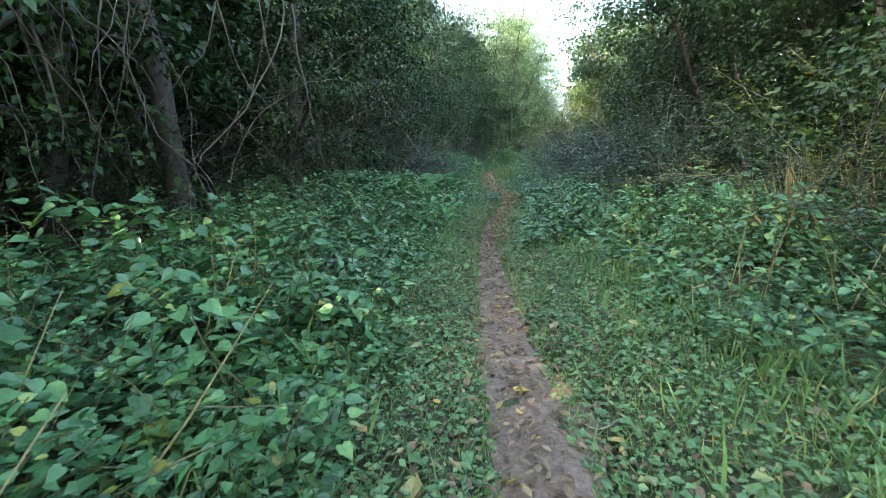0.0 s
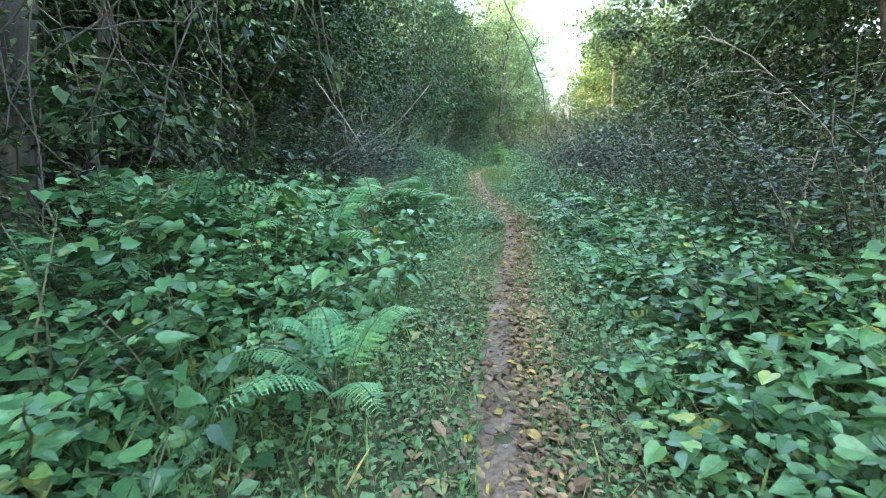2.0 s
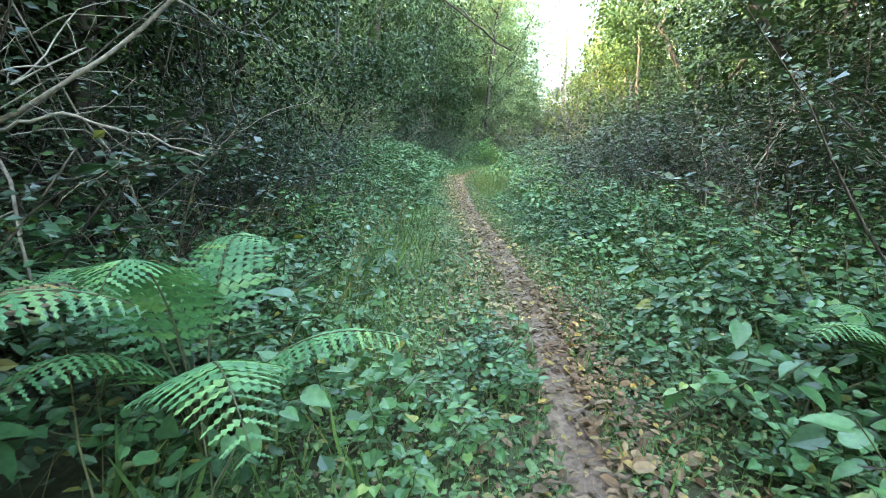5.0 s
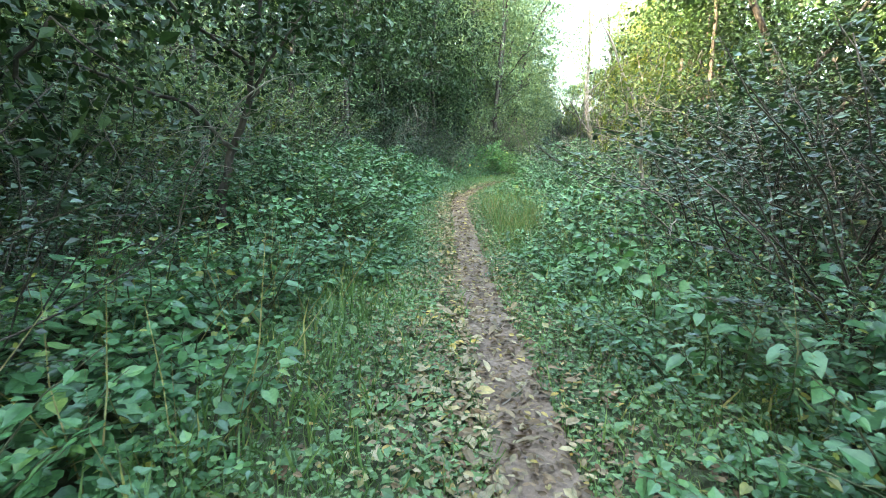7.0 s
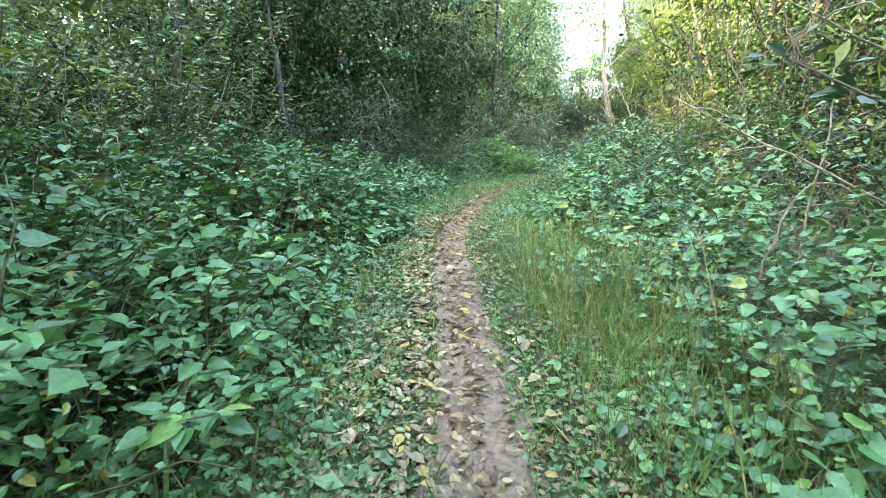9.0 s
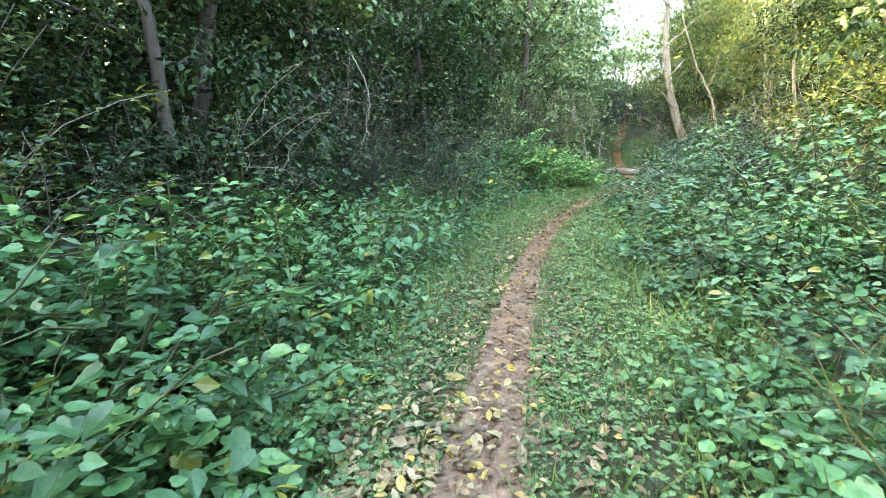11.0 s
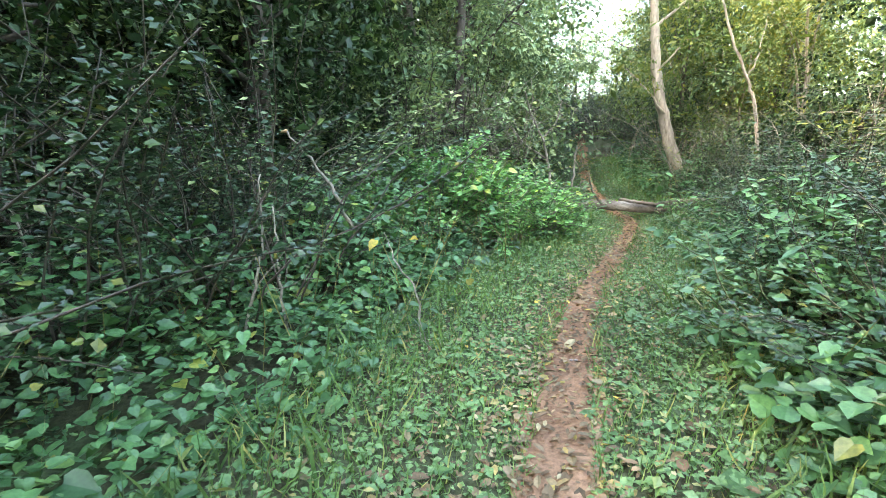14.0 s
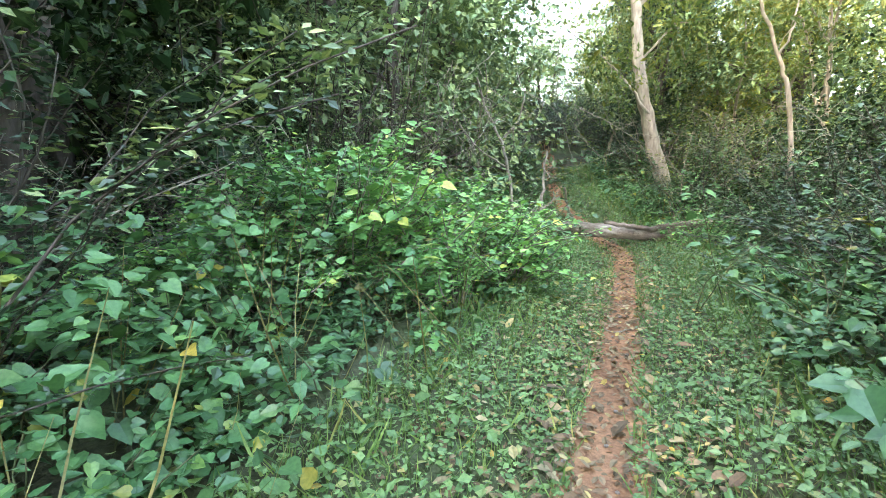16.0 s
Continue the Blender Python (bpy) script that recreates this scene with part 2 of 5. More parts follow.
# one leaflet row of a fern: a tapering, deeply toothed blade that nods
PIN_U = np.linspace(0.04, 0.95, 11)
PIN_W = 0.135 * (1 - PIN_U) ** 0.7 + 0.01
PIN_TEETH = [(u + 0.03 * (k % 2), w * (1.0 if k % 2 else 0.25), -0.2 * u * u) for k, (u, w) in enumerate(zip(PIN_U, PIN_W))]
PINNA = (np.array([(0, 0, 0)] + PIN_TEETH + [(1, 0, -0.22)] + [(u, -w, z) for u, w, z in PIN_TEETH] + [(u, 0, -0.2 * u * u + 0.015) for u in PIN_U]),
         [np.array([(24 + k, 25 + k, 2 + k, 1 + k) for k in range(10)] + [(24 + k, 13 + k, 14 + k, 25 + k) for k in range(10)]), np.array([(0, 24, 1), (0, 13, 24), (34, 12, 11), (34, 23, 12)])])
# one large leaf with a midrib fold, a rounded heart outline and a curled tip
BIGLEAF = (np.array([(0, 0, 0), (0.35, 0, -0.02), (0.7, 0, -0.04), (1, 0, -0.14), (-0.1, 0.2, 0.04), (0.05, 0.4, 0.07), (0.35, 0.45, 0.08), (0.7, 0.25, 0.03),
                     (-0.1, -0.2, 0.04), (0.05, -0.4, 0.07), (0.35, -0.45, 0.08), (0.7, -0.25, 0.03)]),
           [np.array([(0, 1, 6, 5), (1, 2, 7, 6), (0, 9, 10, 1), (1, 10, 11, 2)]), np.array([(0, 5, 4), (0, 8, 9), (2, 3, 7), (2, 11, 3)])])


def leaf_arrays(shape, at, way, up, size):
    """Places and faces of many leaves: at their stalks, pointing along way, with their upper side to up."""
    form, faces = shape
    way = unit(way)
    across = unit(np.cross(up, way))
    top = np.cross(way, across)
    size = np.broadcast_to(np.asarray(size, float).reshape(-1, 1, 1), (len(at), 1, 1))
    v = at[:, None] + size * (form[None, :, 0:1] * way[:, None] + form[None, :, 1:2] * across[:, None] + form[None, :, 2:3] * top[:, None])
    step = (np.arange(len(at)) * len(form))[:, None, None]
    return v.reshape(-1, 3), [(f[None] + step).reshape(-1, f.shape[1]) for f in faces]


def leaf_mesh(name, shape, at, way, up, size, mat):
    v, f = leaf_arrays(shape, at, way, up, size)
    return mesh_from(name, v, f, mat, False)


def tube_arrays(points, radii, sides=6):
    pts = np.asarray(points, float)
    radii = np.broadcast_to(np.asarray(radii, float), (len(pts),))
    tang = unit(np.gradient(pts, axis=0))
    ref = np.array([0.31, 0.87, 0.39]) if abs(tang[0][2]) > 0.5 else np.array([0.1, 0.2, 0.97])
    u = unit(np.cross(tang, ref))
    w = np.cross(tang, u)
    ang = np.linspace(0, 2 * np.pi, sides, endpoint=False)
    ring = np.cos(ang)[None, :, None] * u[:, None] + np.sin(ang)[None, :, None] * w[:, None]
    v = (pts[:, None] + radii[:, None, None] * ring).reshape(-1, 3)
    a = np.arange(len(pts) - 1)[:, None] * sides
    k, k2 = np.arange(sides)[None], (np.arange(sides) + 1)[None] % sides
    quads = np.stack([a + k, a + k2, a + sides + k2, a + sides + k], -1).reshape(-1, 4)
    v = np.concatenate([v, pts[:1], pts[-1:]])
    n = len(pts) * sides
    k, k2 = k[0], k2[0]
    caps = np.concatenate([np.stack([np.full(sides, n), k2, k], -1), np.stack([np.full(sides, n + 1), n - sides + k, n - sides + k2], -1)])
    return v, [quads, caps]


def joined(pieces):
    verts, out, base = [], {}, 0
    for v, groups in pieces:
        for g in groups:
            out.setdefault(g.shape[1], []).append(g + base)
        verts.append(v)
        base += len(v)
    return np.concatenate(verts), [np.concatenate(g) for g in out.values()]


def tubes_mesh(name, lines, mat, sides=6):
    v, f = joined([tube_arrays(p, r, sides) for p, r in lines])
    return mesh_from(name, v, f, mat)


def wander(rng, start, way, length, steps, bend=0.25, droop=0.0):
    """A crooked line from start."""
    p, w = [np.array(start, float)], unit(np.array(way, float))
    for _ in range(steps):
        w = unit(w + bend * rng.normal(size=3) * 0.5 + np.array([0, 0, -droop]))
        p.append(p[-1] + w * length / steps)
    return np.array(p)


def thing(name, label, category, group="", kind=""):
    return tagged(new(name), label, category, group, kind)


# ---- the ground, one sheet to the horizon, and the path on it ----
def sheet(name, xs, ys, mat):
    gx, gy = np.meshgrid(xs, ys)
    v = np.stack([gx.ravel(), gy.ravel(), land(gx, gy).ravel()], -1)
    nx = len(xs)
    i = (np.arange(len(ys) - 1)[:, None] * nx + np.arange(nx - 1)[None]).ravel()
    return new(name, mesh_from(name, v, [np.stack([i, i + 1, i + nx + 1, i + nx], -1)], mat))


grid_x = np.concatenate([[-900, -400, -200, -100, -60, -40, -30, -22, -16, -12, -9], np.arange(-7, 15, 0.2), [16, 18, 21, 25, 30, 40, 60, 100, 200, 400, 900]])
grid_y = np.concatenate([[-900, -400, -200, -100, -50, -30, -18, -10, -6], np.arange(-4, 50, 0.2), [51, 53, 56, 60, 66, 75, 90, 120, 200, 400, 900]])
tagged(sheet("ground", grid_x, grid_y, LITTER), "dark forest floor of soil, moss and leaf litter", "ground", kind="structure")


def path_strip():
    ys = np.arange(-8, 60, 0.12)
    across = np.linspace(-1, 1, 9)
    rows = []
    for y in ys:
        c, h = float(path_x(y)), float(path_half(y))
        l, r = h * (1 + 0.3 * float(wave(y, 3.0, 2.7)) + 0.15 * float(wave(y, 1.0, 9.0))), h * (1 + 0.3 * float(wave(y, 8.0, 3.1)) + 0.15 * float(wave(y, 5.0, 8.0)))
        slope = float(path_x(y + 0.3) - path_x(y - 0.3)) / 0.6
        n = 1 / math.hypot(1, slope)
        for u in across:
            o = u * (l if u < 0 else r)
            x, yy = c + o * n, y - o * n * slope
            z = float(land(x, yy)) + 0.012 - 0.018 * (1 - u * u) + 0.006 * float(wave(x, yy, 11.0))
            if abs(u) > 0.95:
                z -= 0.02
            rows.append((x, yy, max(z, float(land(x, yy)) + 0.004) if abs(u) < 0.95 else z))
    i = (np.arange(len(ys) - 1)[:, None] * 9 + np.arange(8)[None]).ravel()
    me = mesh_from("path", np.array(rows), [np.stack([i, i + 1, i + 10, i + 9], -1)], SOIL)
    return tagged(new("path", me), "narrow reddish-brown trodden dirt footpath", "footpath", kind="structure")


path_strip()

# bare red soil worn beside the path before the log
def soil_patch(cx, cy, rx, ry, seed):
    rows, rings, spokes = [], 7, 28
    for i in range(rings + 1):
        for k in range(spokes):
            a = 2 * math.pi * k / spokes
            q = i / rings * (1 + 0.18 * math.sin(3 * a + seed) + 0.12 * math.sin(7 * a + 2 * seed))
            x, y = cx + rx * q * math.cos(a), cy + ry * q * math.sin(a)
            rows.append((x, y, float(land(x, y)) + (0.012 if i < rings else -0.015)))
    i, k = np.meshgrid(np.arange(rings), np.arange(spokes), indexing="ij")
    i, k, k2 = i.ravel() * spokes, k.ravel(), (k.ravel() + 1) % spokes
    me = mesh_from("soil_patch", np.array(rows), [np.stack([i + k, i + spokes + k, i + spokes + k2, i + k2], -1)], SOIL)
    tagged(new("soil_patch", me), "bare reddish soil worn beside the footpath", "bare soil", kind="structure")


soil_patch(9.75, 38.0, 0.55, 0.8, 1)

# ---- vegetation: one function for each kind ----


def random_up(rng, n, tilt=0.5):
    return unit(np.stack([rng.normal(0, tilt, n), rng.normal(0, tilt, n), np.ones(n)], -1))


def flat_ways(rng, n, lift=0.1):
    a = rng.uniform(0, 2 * np.pi, n)
    return np.stack([np.cos(a), np.sin(a), rng.normal(lift, 0.3, n)], -1)


def leafy_plant(name, label, category, seed, height, spread, stems, per_stem, leaf, shape, mat, stem_mat=None, arch=0.5, group="", tilt=0.5):
    """An herb or shrub: stems that rise and arch outwards, leaves all along their upper parts."""
    rng = np.random.default_rng(seed)
    root = thing(name, label, category, group)
    lines, at, way = [], [], []
    for k in range(stems):
        a, out = rng.uniform(0, 2 * np.pi), rng.uniform(0.15, 1.0)
        w = np.array([math.cos(a) * out * arch * 1.6, math.sin(a) * out * arch * 1.6, 1.0])
        h = height * rng.uniform(0.65, 1.1) * (1 - 0.3 * out)
        base = np.array([math.cos(a) * spread * 0.45 * out, math.sin(a) * spread * 0.45 * out, -0.04])
        line = wander(rng, base, w, h * 1.15 + spread * 0.3 * out, 7, 0.35, arch * 0.12)
        lines.append((line, np.linspace(0.006, 0.002, 8) * (0.6 + min(height, 1.0))))
        s = rng.uniform(0.22, 1.0, per_stem) ** 0.8 * 7
        i = np.minimum(s.astype(int), 6)
        f = (s - i)[:, None]
        p = line[i] * (1 - f) + line[i + 1] * f
        ways = flat_ways(rng, per_stem, 0.05)
        off = rng.uniform(0.1, 1.0, per_stem)[:, None] * leaf * 1.6
        at.append(p + ways * off)
        way.append(ways)
    part("stem_tangle", tubes_mesh("stem_tangle", lines, stem_mat or STEM, 3), root)["kind"] = "stuff"
    at, way = np.concatenate(at), np.concatenate(way)
    at[:, 2] = np.maximum(at[:, 2], 0.02)
    size = leaf * rng.lognormal(0, 0.3, len(at))
    part("foliage", leaf_mesh("foliage", shape, at, way, random_up(rng, len(at), tilt), size, mat), root)
    return root


def fern(seed, fronds=6, length=0.9, dry=0):
    rng = np.random.default_rng(seed)
    root = thing("fern", "bright green bracken fern with arching feathery fronds", "fern", "bracken ferns")
    for k in range(fronds):
        a = 2 * np.pi * k / fronds + rng.normal(0, 0.3)
        out = np.array([math.cos(a), math.sin(a), 0])
        n = 32
        s = np.linspace(0, 1, n)
        ln = length * rng.uniform(0.75, 1.15)
        reach, lift = ln * rng.uniform(0.45, 1.0), ln * rng.uniform(0.7, 1.15)
        spine = out[None] * (reach * s**1.45)[:, None] + np.array([0, 0, 1])[None] * (lift * (1.75 * s - 0.95 * s**2.6))[:, None]
        tang = unit(np.gradient(spine, axis=0))
        cross = unit(np.cross(tang, np.array([0, 0, 1.0]) + 0.01))
        me = tubes_mesh("frond_stalk", [(spine, np.linspace(0.006, 0.0015, n))], STEM, 4)
        pieces = []
        for j in range(11, n):
            u = (j - 11) / (n - 11)
            pl = ln * 0.27 * (1 - u) ** 0.8 * min(1, 0.6 + 2 * u) + 0.02
            for sg in (-1, 1):
                axis = unit(cross[j] * sg + 0.4 * tang[j])
                nrm = np.cross(axis, tang[j]) * sg
                nrm = (nrm if nrm[2] > 0 else -nrm) + rng.normal(0, 0.15, 3)
                pieces.append(leaf_arrays(PINNA, spine[j][None], axis[None] + [[0, 0, -0.12]], nrm[None], [pl]))
        v, f = joined(pieces)
        frond = part("frond", mesh_from("frond", v, f, DRY if k < dry else FERN, False), root, "withered brown frond" if k < dry else "")
        frond["kind"] = "stuff"
        part("stalk", me, frond)
    return root


def tree(name, label, seed, height, crown_low, crown_wide, leaves, leaf, mat, bark=None, trunk=0.12, shape=BROAD, lean=0.05, clump=0.45, clumps=70, group="", limbs=9):
    """A tapered crooked trunk, limbs, and a crown of many leaf clumps with gaps."""
    rng = np.random.default_rng(seed)
    bark = bark or BARK
    root = thing(name, label, "tree", group)
    stem = wander(rng, (0, 0, -0.2), (rng.normal(0, lean), rng.normal(0, lean), 1), height * 0.92, 12, 0.16)
    part("trunk", tubes_mesh("trunk", [(stem, trunk * np.linspace(1.15, 0.15, 13) ** 0.9)], bark, 9), root)
    ends, limb_lines = [], []
    for k in range(limbs):
        i = int(np.clip(rng.uniform(crown_low / height, 0.95) * 12, 1, 11))
        a = rng.uniform(0, 2 * np.pi)
        ln = crown_wide * rng.uniform(0.5, 1.0) * (1.1 - 0.5 * i / 12)
        line = wander(rng, stem[i], (math.cos(a), math.sin(a), rng.uniform(0.1, 0.8)), ln, 7, 0.4, 0.03)
        r = trunk * 0.42 * (1 - 0.55 * i / 12)
        limb_lines.append((line, np.linspace(r, r * 0.2, 8)))
        ends += [line[j] for j in (3, 5, 6, 7)]
        for j in (4, 6):
            sub = wander(rng, line[j], (*rng.normal(0, 1, 2), rng.normal(0.1, 0.5)), ln * 0.5, 5, 0.5, 0.03)
            limb_lines.append((sub, np.linspace(r * 0.4, r * 0.08, 6)))
            ends += [sub[3], sub[5]]
    part("branchwork", tubes_mesh("branchwork", limb_lines, bark, 5), root)["kind"] = "stuff"
    ends = np.array(ends)
    ang, zz = rng.uniform(0, 2 * np.pi, clumps), rng.uniform(0, 1, clumps)
    prof = crown_wide * (0.35 + 0.65 * np.sin(np.pi * np.clip(0.12 + 0.86 * zz, 0, 1)) ** 0.6) * np.sqrt(rng.uniform(0.35, 1, clumps))
    z = crown_low + zz * (height - crown_low)
    axis = stem[np.clip((z / height * 12).astype(int), 0, 12)]
    cen = np.stack([axis[:, 0] + np.cos(ang) * prof, axis[:, 1] + np.sin(ang) * prof, z], -1)
    cen = np.concatenate([cen, ends])
    rad = clump * rng.uniform(0.5, 1.25, len(cen))
    pick = rng.integers(0, len(cen), leaves)
    off = rng.normal(0, 1, (leaves, 3)) * np.array([0.62, 0.62, 0.18])
    off[:, 2] -= 0.3 * (off[:, 0] ** 2 + off[:, 1] ** 2)
    off[:, 2] = np.maximum(off[:, 2], -0.8)
    at = cen[pick] + off * rad[pick][:, None]
    at[:, 2] = np.maximum(at[:, 2], 0.1)
    way = unit(at - cen[pick]) + rng.normal(0, 0.6, (leaves, 3)) + np.array([0, 0, -0.25])
    up = random_up(rng, leaves, 0.6)
    part("crown", leaf_mesh("crown", shape, at, way, up, leaf * np.minimum(rng.lognormal(0, 0.28, leaves), 1.4), mat), root)
    return root


def put(proto, x, y, turn=0.0, scale=1.0, sink=0.0, tip=(0.0, 0.0), flat=1.0):
    z = float(land(x, y)) - sink
    return copy_thing(proto, pose(x, y, z, tip[0], tip[1], turn) @ Matrix.Diagonal((scale, scale, scale * flat, 1)))


def discard(proto):
    for o in [*proto.children_recursive, proto]:
        bpy.data.objects.remove(o)


rng = np.random.default_rng(11)

# prototypes
HERBS = [leafy_plant("herb", "leafy green herb with broad heart-shaped leaves beside the path", "herb", 20 + k, 0.42, 0.5, 12, 16, 0.055, HEART, HERB, group="path-side herbs", tilt=0.4) for k in range(4)]
NETTLES = [leafy_plant("tall_herb", "tall leafy green herb thicket with toothed leaves", "herb", 40 + k, 0.85, 0.7, 16, 38, 0.05, HEART, HERB, group="tall herbs", tilt=0.45) for k in range(4)]
BRAMBLES = [leafy_plant("bramble_bush", "tangled green bramble bush with arching stems", "bush", 60 + k, 0.95, 1.2, 20, 56, 0.042, BROAD, BRAMBLE, group="bramble bushes", arch=0.9) for k in range(4)]
SHRUBS = [leafy_plant("shrub", "dense dark green woody shrub at the forest edge", "shrub", 80 + k, 1.9, 1.5, 22, 95, 0.048, BROAD, SHRUB, BARK, group="forest edge shrubs", arch=0.38) for k in range(4)]
OLIVES = [leafy_plant("willowy_bush", "pale olive-green willowy bush with fine leaves", "bush", 90 + k, 2.6, 1.6, 24, 90, 0.07, LANCE, SUNPALE, TWIG, group="willowy bushes", arch=0.6) for k in range(2)]
WILLOWS = [leafy_plant("willow_bush", "tall grey-green willowy bush hung with thin dry twigs", "bush", 110 + k, 2.9, 1.7, 30, 110, 0.062, LANCE, HAZEGREYLEAF, BARK, group="grey willowy bushes", arch=0.55, tilt=0.7) for k in range(2)]
LIMES = [leafy_plant("mound_bush", "yellow-green leafy bush mounded before the log, skylight painted into its leaves", "bush", 95 + k, 0.95, 1.0, 26, 56, 0.042, HEART, SKYLIME, TWIG, group="bright bushes", arch=0.7) for k in range(2)]
FERNS = [fern(100 + k, 5 + k, 0.8, 1 if k == 1 else 0) for k in range(3)]
TREES = [tree("broadleaf_tree", "dark green broadleaf forest tree with a dense low crown", 120 + k, 5.6, 0.5, 1.7, 12500, 0.068, TREE, trunk=0.08, clumps=62, clump=0.46, group="forest trees") for k in range(4)]
TALLS = [tree("tall_tree", "tall dark forest tree with a high spreading crown", 140 + k, 10.5, 1.8, 2.7, 17000, 0.076, TREE, trunk=0.13, clumps=80, clump=0.6, group="tall forest trees", limbs=14) for k in range(4)]
BACKS = [tree("back_tree", "tall dark green tree deep in the wood", 150 + k, 10.5, 1.2, 2.8, 4600, 0.17, TREE, trunk=0.13, clumps=100, clump=0.65, group="trees deep in the wood", limbs=8) for k in range(3)]
# far trees: the air's haze is painted into their leaves
HAZES = [tree("grey_tree", "tall tree further up the way with haze painted into its grey-green leaves", 155 + k, 10.5, 0.9, 2.8, 8800, 0.105, HAZEGREYLEAF, trunk=0.13, clumps=110, clump=0.6, group="trees up the way", limbs=10) for k in range(3)]
SMALLS = [leafy_plant("small_leaved_shrub", "dark small-leaved woody shrub with pale twigs", "shrub", 86 + k, 2.0, 1.5, 30, 130, 0.038, BROAD, SHRUB, BARK, group="small-leaved shrubs", arch=0.4, tilt=0.7) for k in range(2)]
HIGHS = [tree("high_crowned_tree", "dark forest tree whose crown begins above head height", 170 + k, 9.0, 2.7, 2.9, 12000, 0.1, TREE, trunk=0.1, clumps=90, clump=0.6, group="high-crowned trees", limbs=14) for k in range(2)]
POLES = [tree("slender_tree", "slender pale-stemmed young tree, warm sun painted into its light green leaves", 160 + k, 7.5, 1.0, 1.2, 4000, 0.095, SUNPALE, PALEBARK, trunk=0.04, clumps=60, shape=LANCE, clump=0.4, group="slender trees") for k in range(3)]


def roof(x, y):
    """How tall the trees stand: low in the open glade right of the path, none on the way up beyond the log."""
    if y > 38:
        mid = 8.7 + (y - 38.7) * 0.39
        if y > 55 and abs(x - mid) < 5:
            return 6.0
        return 0.0 if abs(x - mid) < 1.4 else 99.0
    if x > float(path_x(y)) and x < 0.23 * y + 1.0:
        return 4.3 if y < 22 else 3.1 + max(0.0, y - 25) * 0.16
    return 99.0


def sunny(x, y):
    """Unseen break made in the wood behind the start; low sun reaches the verge."""
    return x < -3 and abs(y - 4.6 - (x - 3.6) * 0.40) < 1.8


def plant_tree(protos, x, y, own, lo=0.85, hi=1.12):
    s = rng.uniform(lo, hi)
    s = min(s, roof(x, y) / own)
    if s > 0.3 and not sunny(x, y):
        put(protos[rng.integers(len(protos))], x, y, rng.uniform(0, 360), s)


# the forest: an edge of lower trees, tall ones behind
for y0 in np.arange(-6, 60, 1.9):
    for sgn in (-1, 1):
        if sgn < 0:
            edge = np.interp(y0, [0, 12, 15, 20, 24, 28, 31, 34, 40], [4.6, 3.6, 5.6, 5.8, 5.6, 4.6, 3.6, 6.2, 5.4])
        else:
            edge = np.interp(y0, [0, 6, 14, 20, 24, 30, 36, 40], [4.6, 4.4, 5.0, 5.2, 5.6, 5.0, 3.8, 2.8])
        y = y0 + rng.uniform(-0.7, 0.7)
        x = float(path_x(y)) + sgn * (edge + rng.uniform(0, 1.2))
        if sgn > 0 and y > 31:
            plant_tree(POLES if rng.random() < 0.75 else TREES, x, y, 7.0)
            y = y0 + rng.uniform(-0.9, 0.9)
            plant_tree(POLES, float(path_x(y)) + edge + rng.uniform(1.4, 3.0), y, 7.0)
        elif sgn < 0 and 10.5 < y < 13:
            plant_tree(HAZES, x, y, 10.5, 0.6, 0.8)
        elif sgn < 0 and (y < 11 or 13 < y < 19 or 31.5 < y < 38):
            plant_tree(TALLS, x, y, 10.5, *((0.7, 0.85) if 13 < y < 21 else (0.95, 1.2)))
        elif sgn < 0 and 19 < y < 30:
            plant_tree(HAZES if y < 27.5 else TALLS, x, y, 10.5, 0.6, 0.8)
        else:
            low = y < 7 or y > 15 or rng.random() < 0.5
            plant_tree(TREES if low else TALLS, x, y, 5.6 if low else 10.5, 0.9, 1.15)
        y = y0 + rng.uniform(-0.8, 0.8)
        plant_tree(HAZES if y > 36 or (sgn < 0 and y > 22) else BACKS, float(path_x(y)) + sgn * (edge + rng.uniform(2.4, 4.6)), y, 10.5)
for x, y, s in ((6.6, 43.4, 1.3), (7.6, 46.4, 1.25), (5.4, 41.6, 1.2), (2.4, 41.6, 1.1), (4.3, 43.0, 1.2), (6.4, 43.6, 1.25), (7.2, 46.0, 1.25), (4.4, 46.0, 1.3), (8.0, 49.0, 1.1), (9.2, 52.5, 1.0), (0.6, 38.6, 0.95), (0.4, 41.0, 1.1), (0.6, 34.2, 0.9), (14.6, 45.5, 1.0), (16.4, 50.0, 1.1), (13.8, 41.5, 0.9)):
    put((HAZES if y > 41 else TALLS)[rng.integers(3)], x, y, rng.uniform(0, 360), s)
for y0 in np.arange(41.5, 57, 1.5):
    for sgn in (-1, 1):
        mid = 8.7 + (y0 - 38.7) * 0.39
        put((HAZES if sgn < 0 else POLES)[rng.integers(3)], mid + sgn * rng.uniform(3.5, 4.5), y0 + rng.uniform(-0.4, 0.4), rng.uniform(0, 360), rng.uniform(0.85, 1.0))
        put(SHRUBS[rng.integers(4)], mid + sgn * rng.uniform(1.5, 2.2), y0 + rng.uniform(-0.4, 0.4), rng.uniform(0, 360), rng.uniform(0.4, 0.7))
for k in range(9):
    put(SHRUBS[rng.integers(4)], 13.0 + k * 0.9, 56.5 + rng.uniform(-0.5, 1.5), rng.uniform(0, 360), rng.uniform(0.8, 1.3))
for x, y, s in ((-2.7, 17.0, 0.95), (-1.9, 15.2, 0.85)):
    put(TALLS[rng.integers(4)], x, y, rng.uniform(0, 360), s)
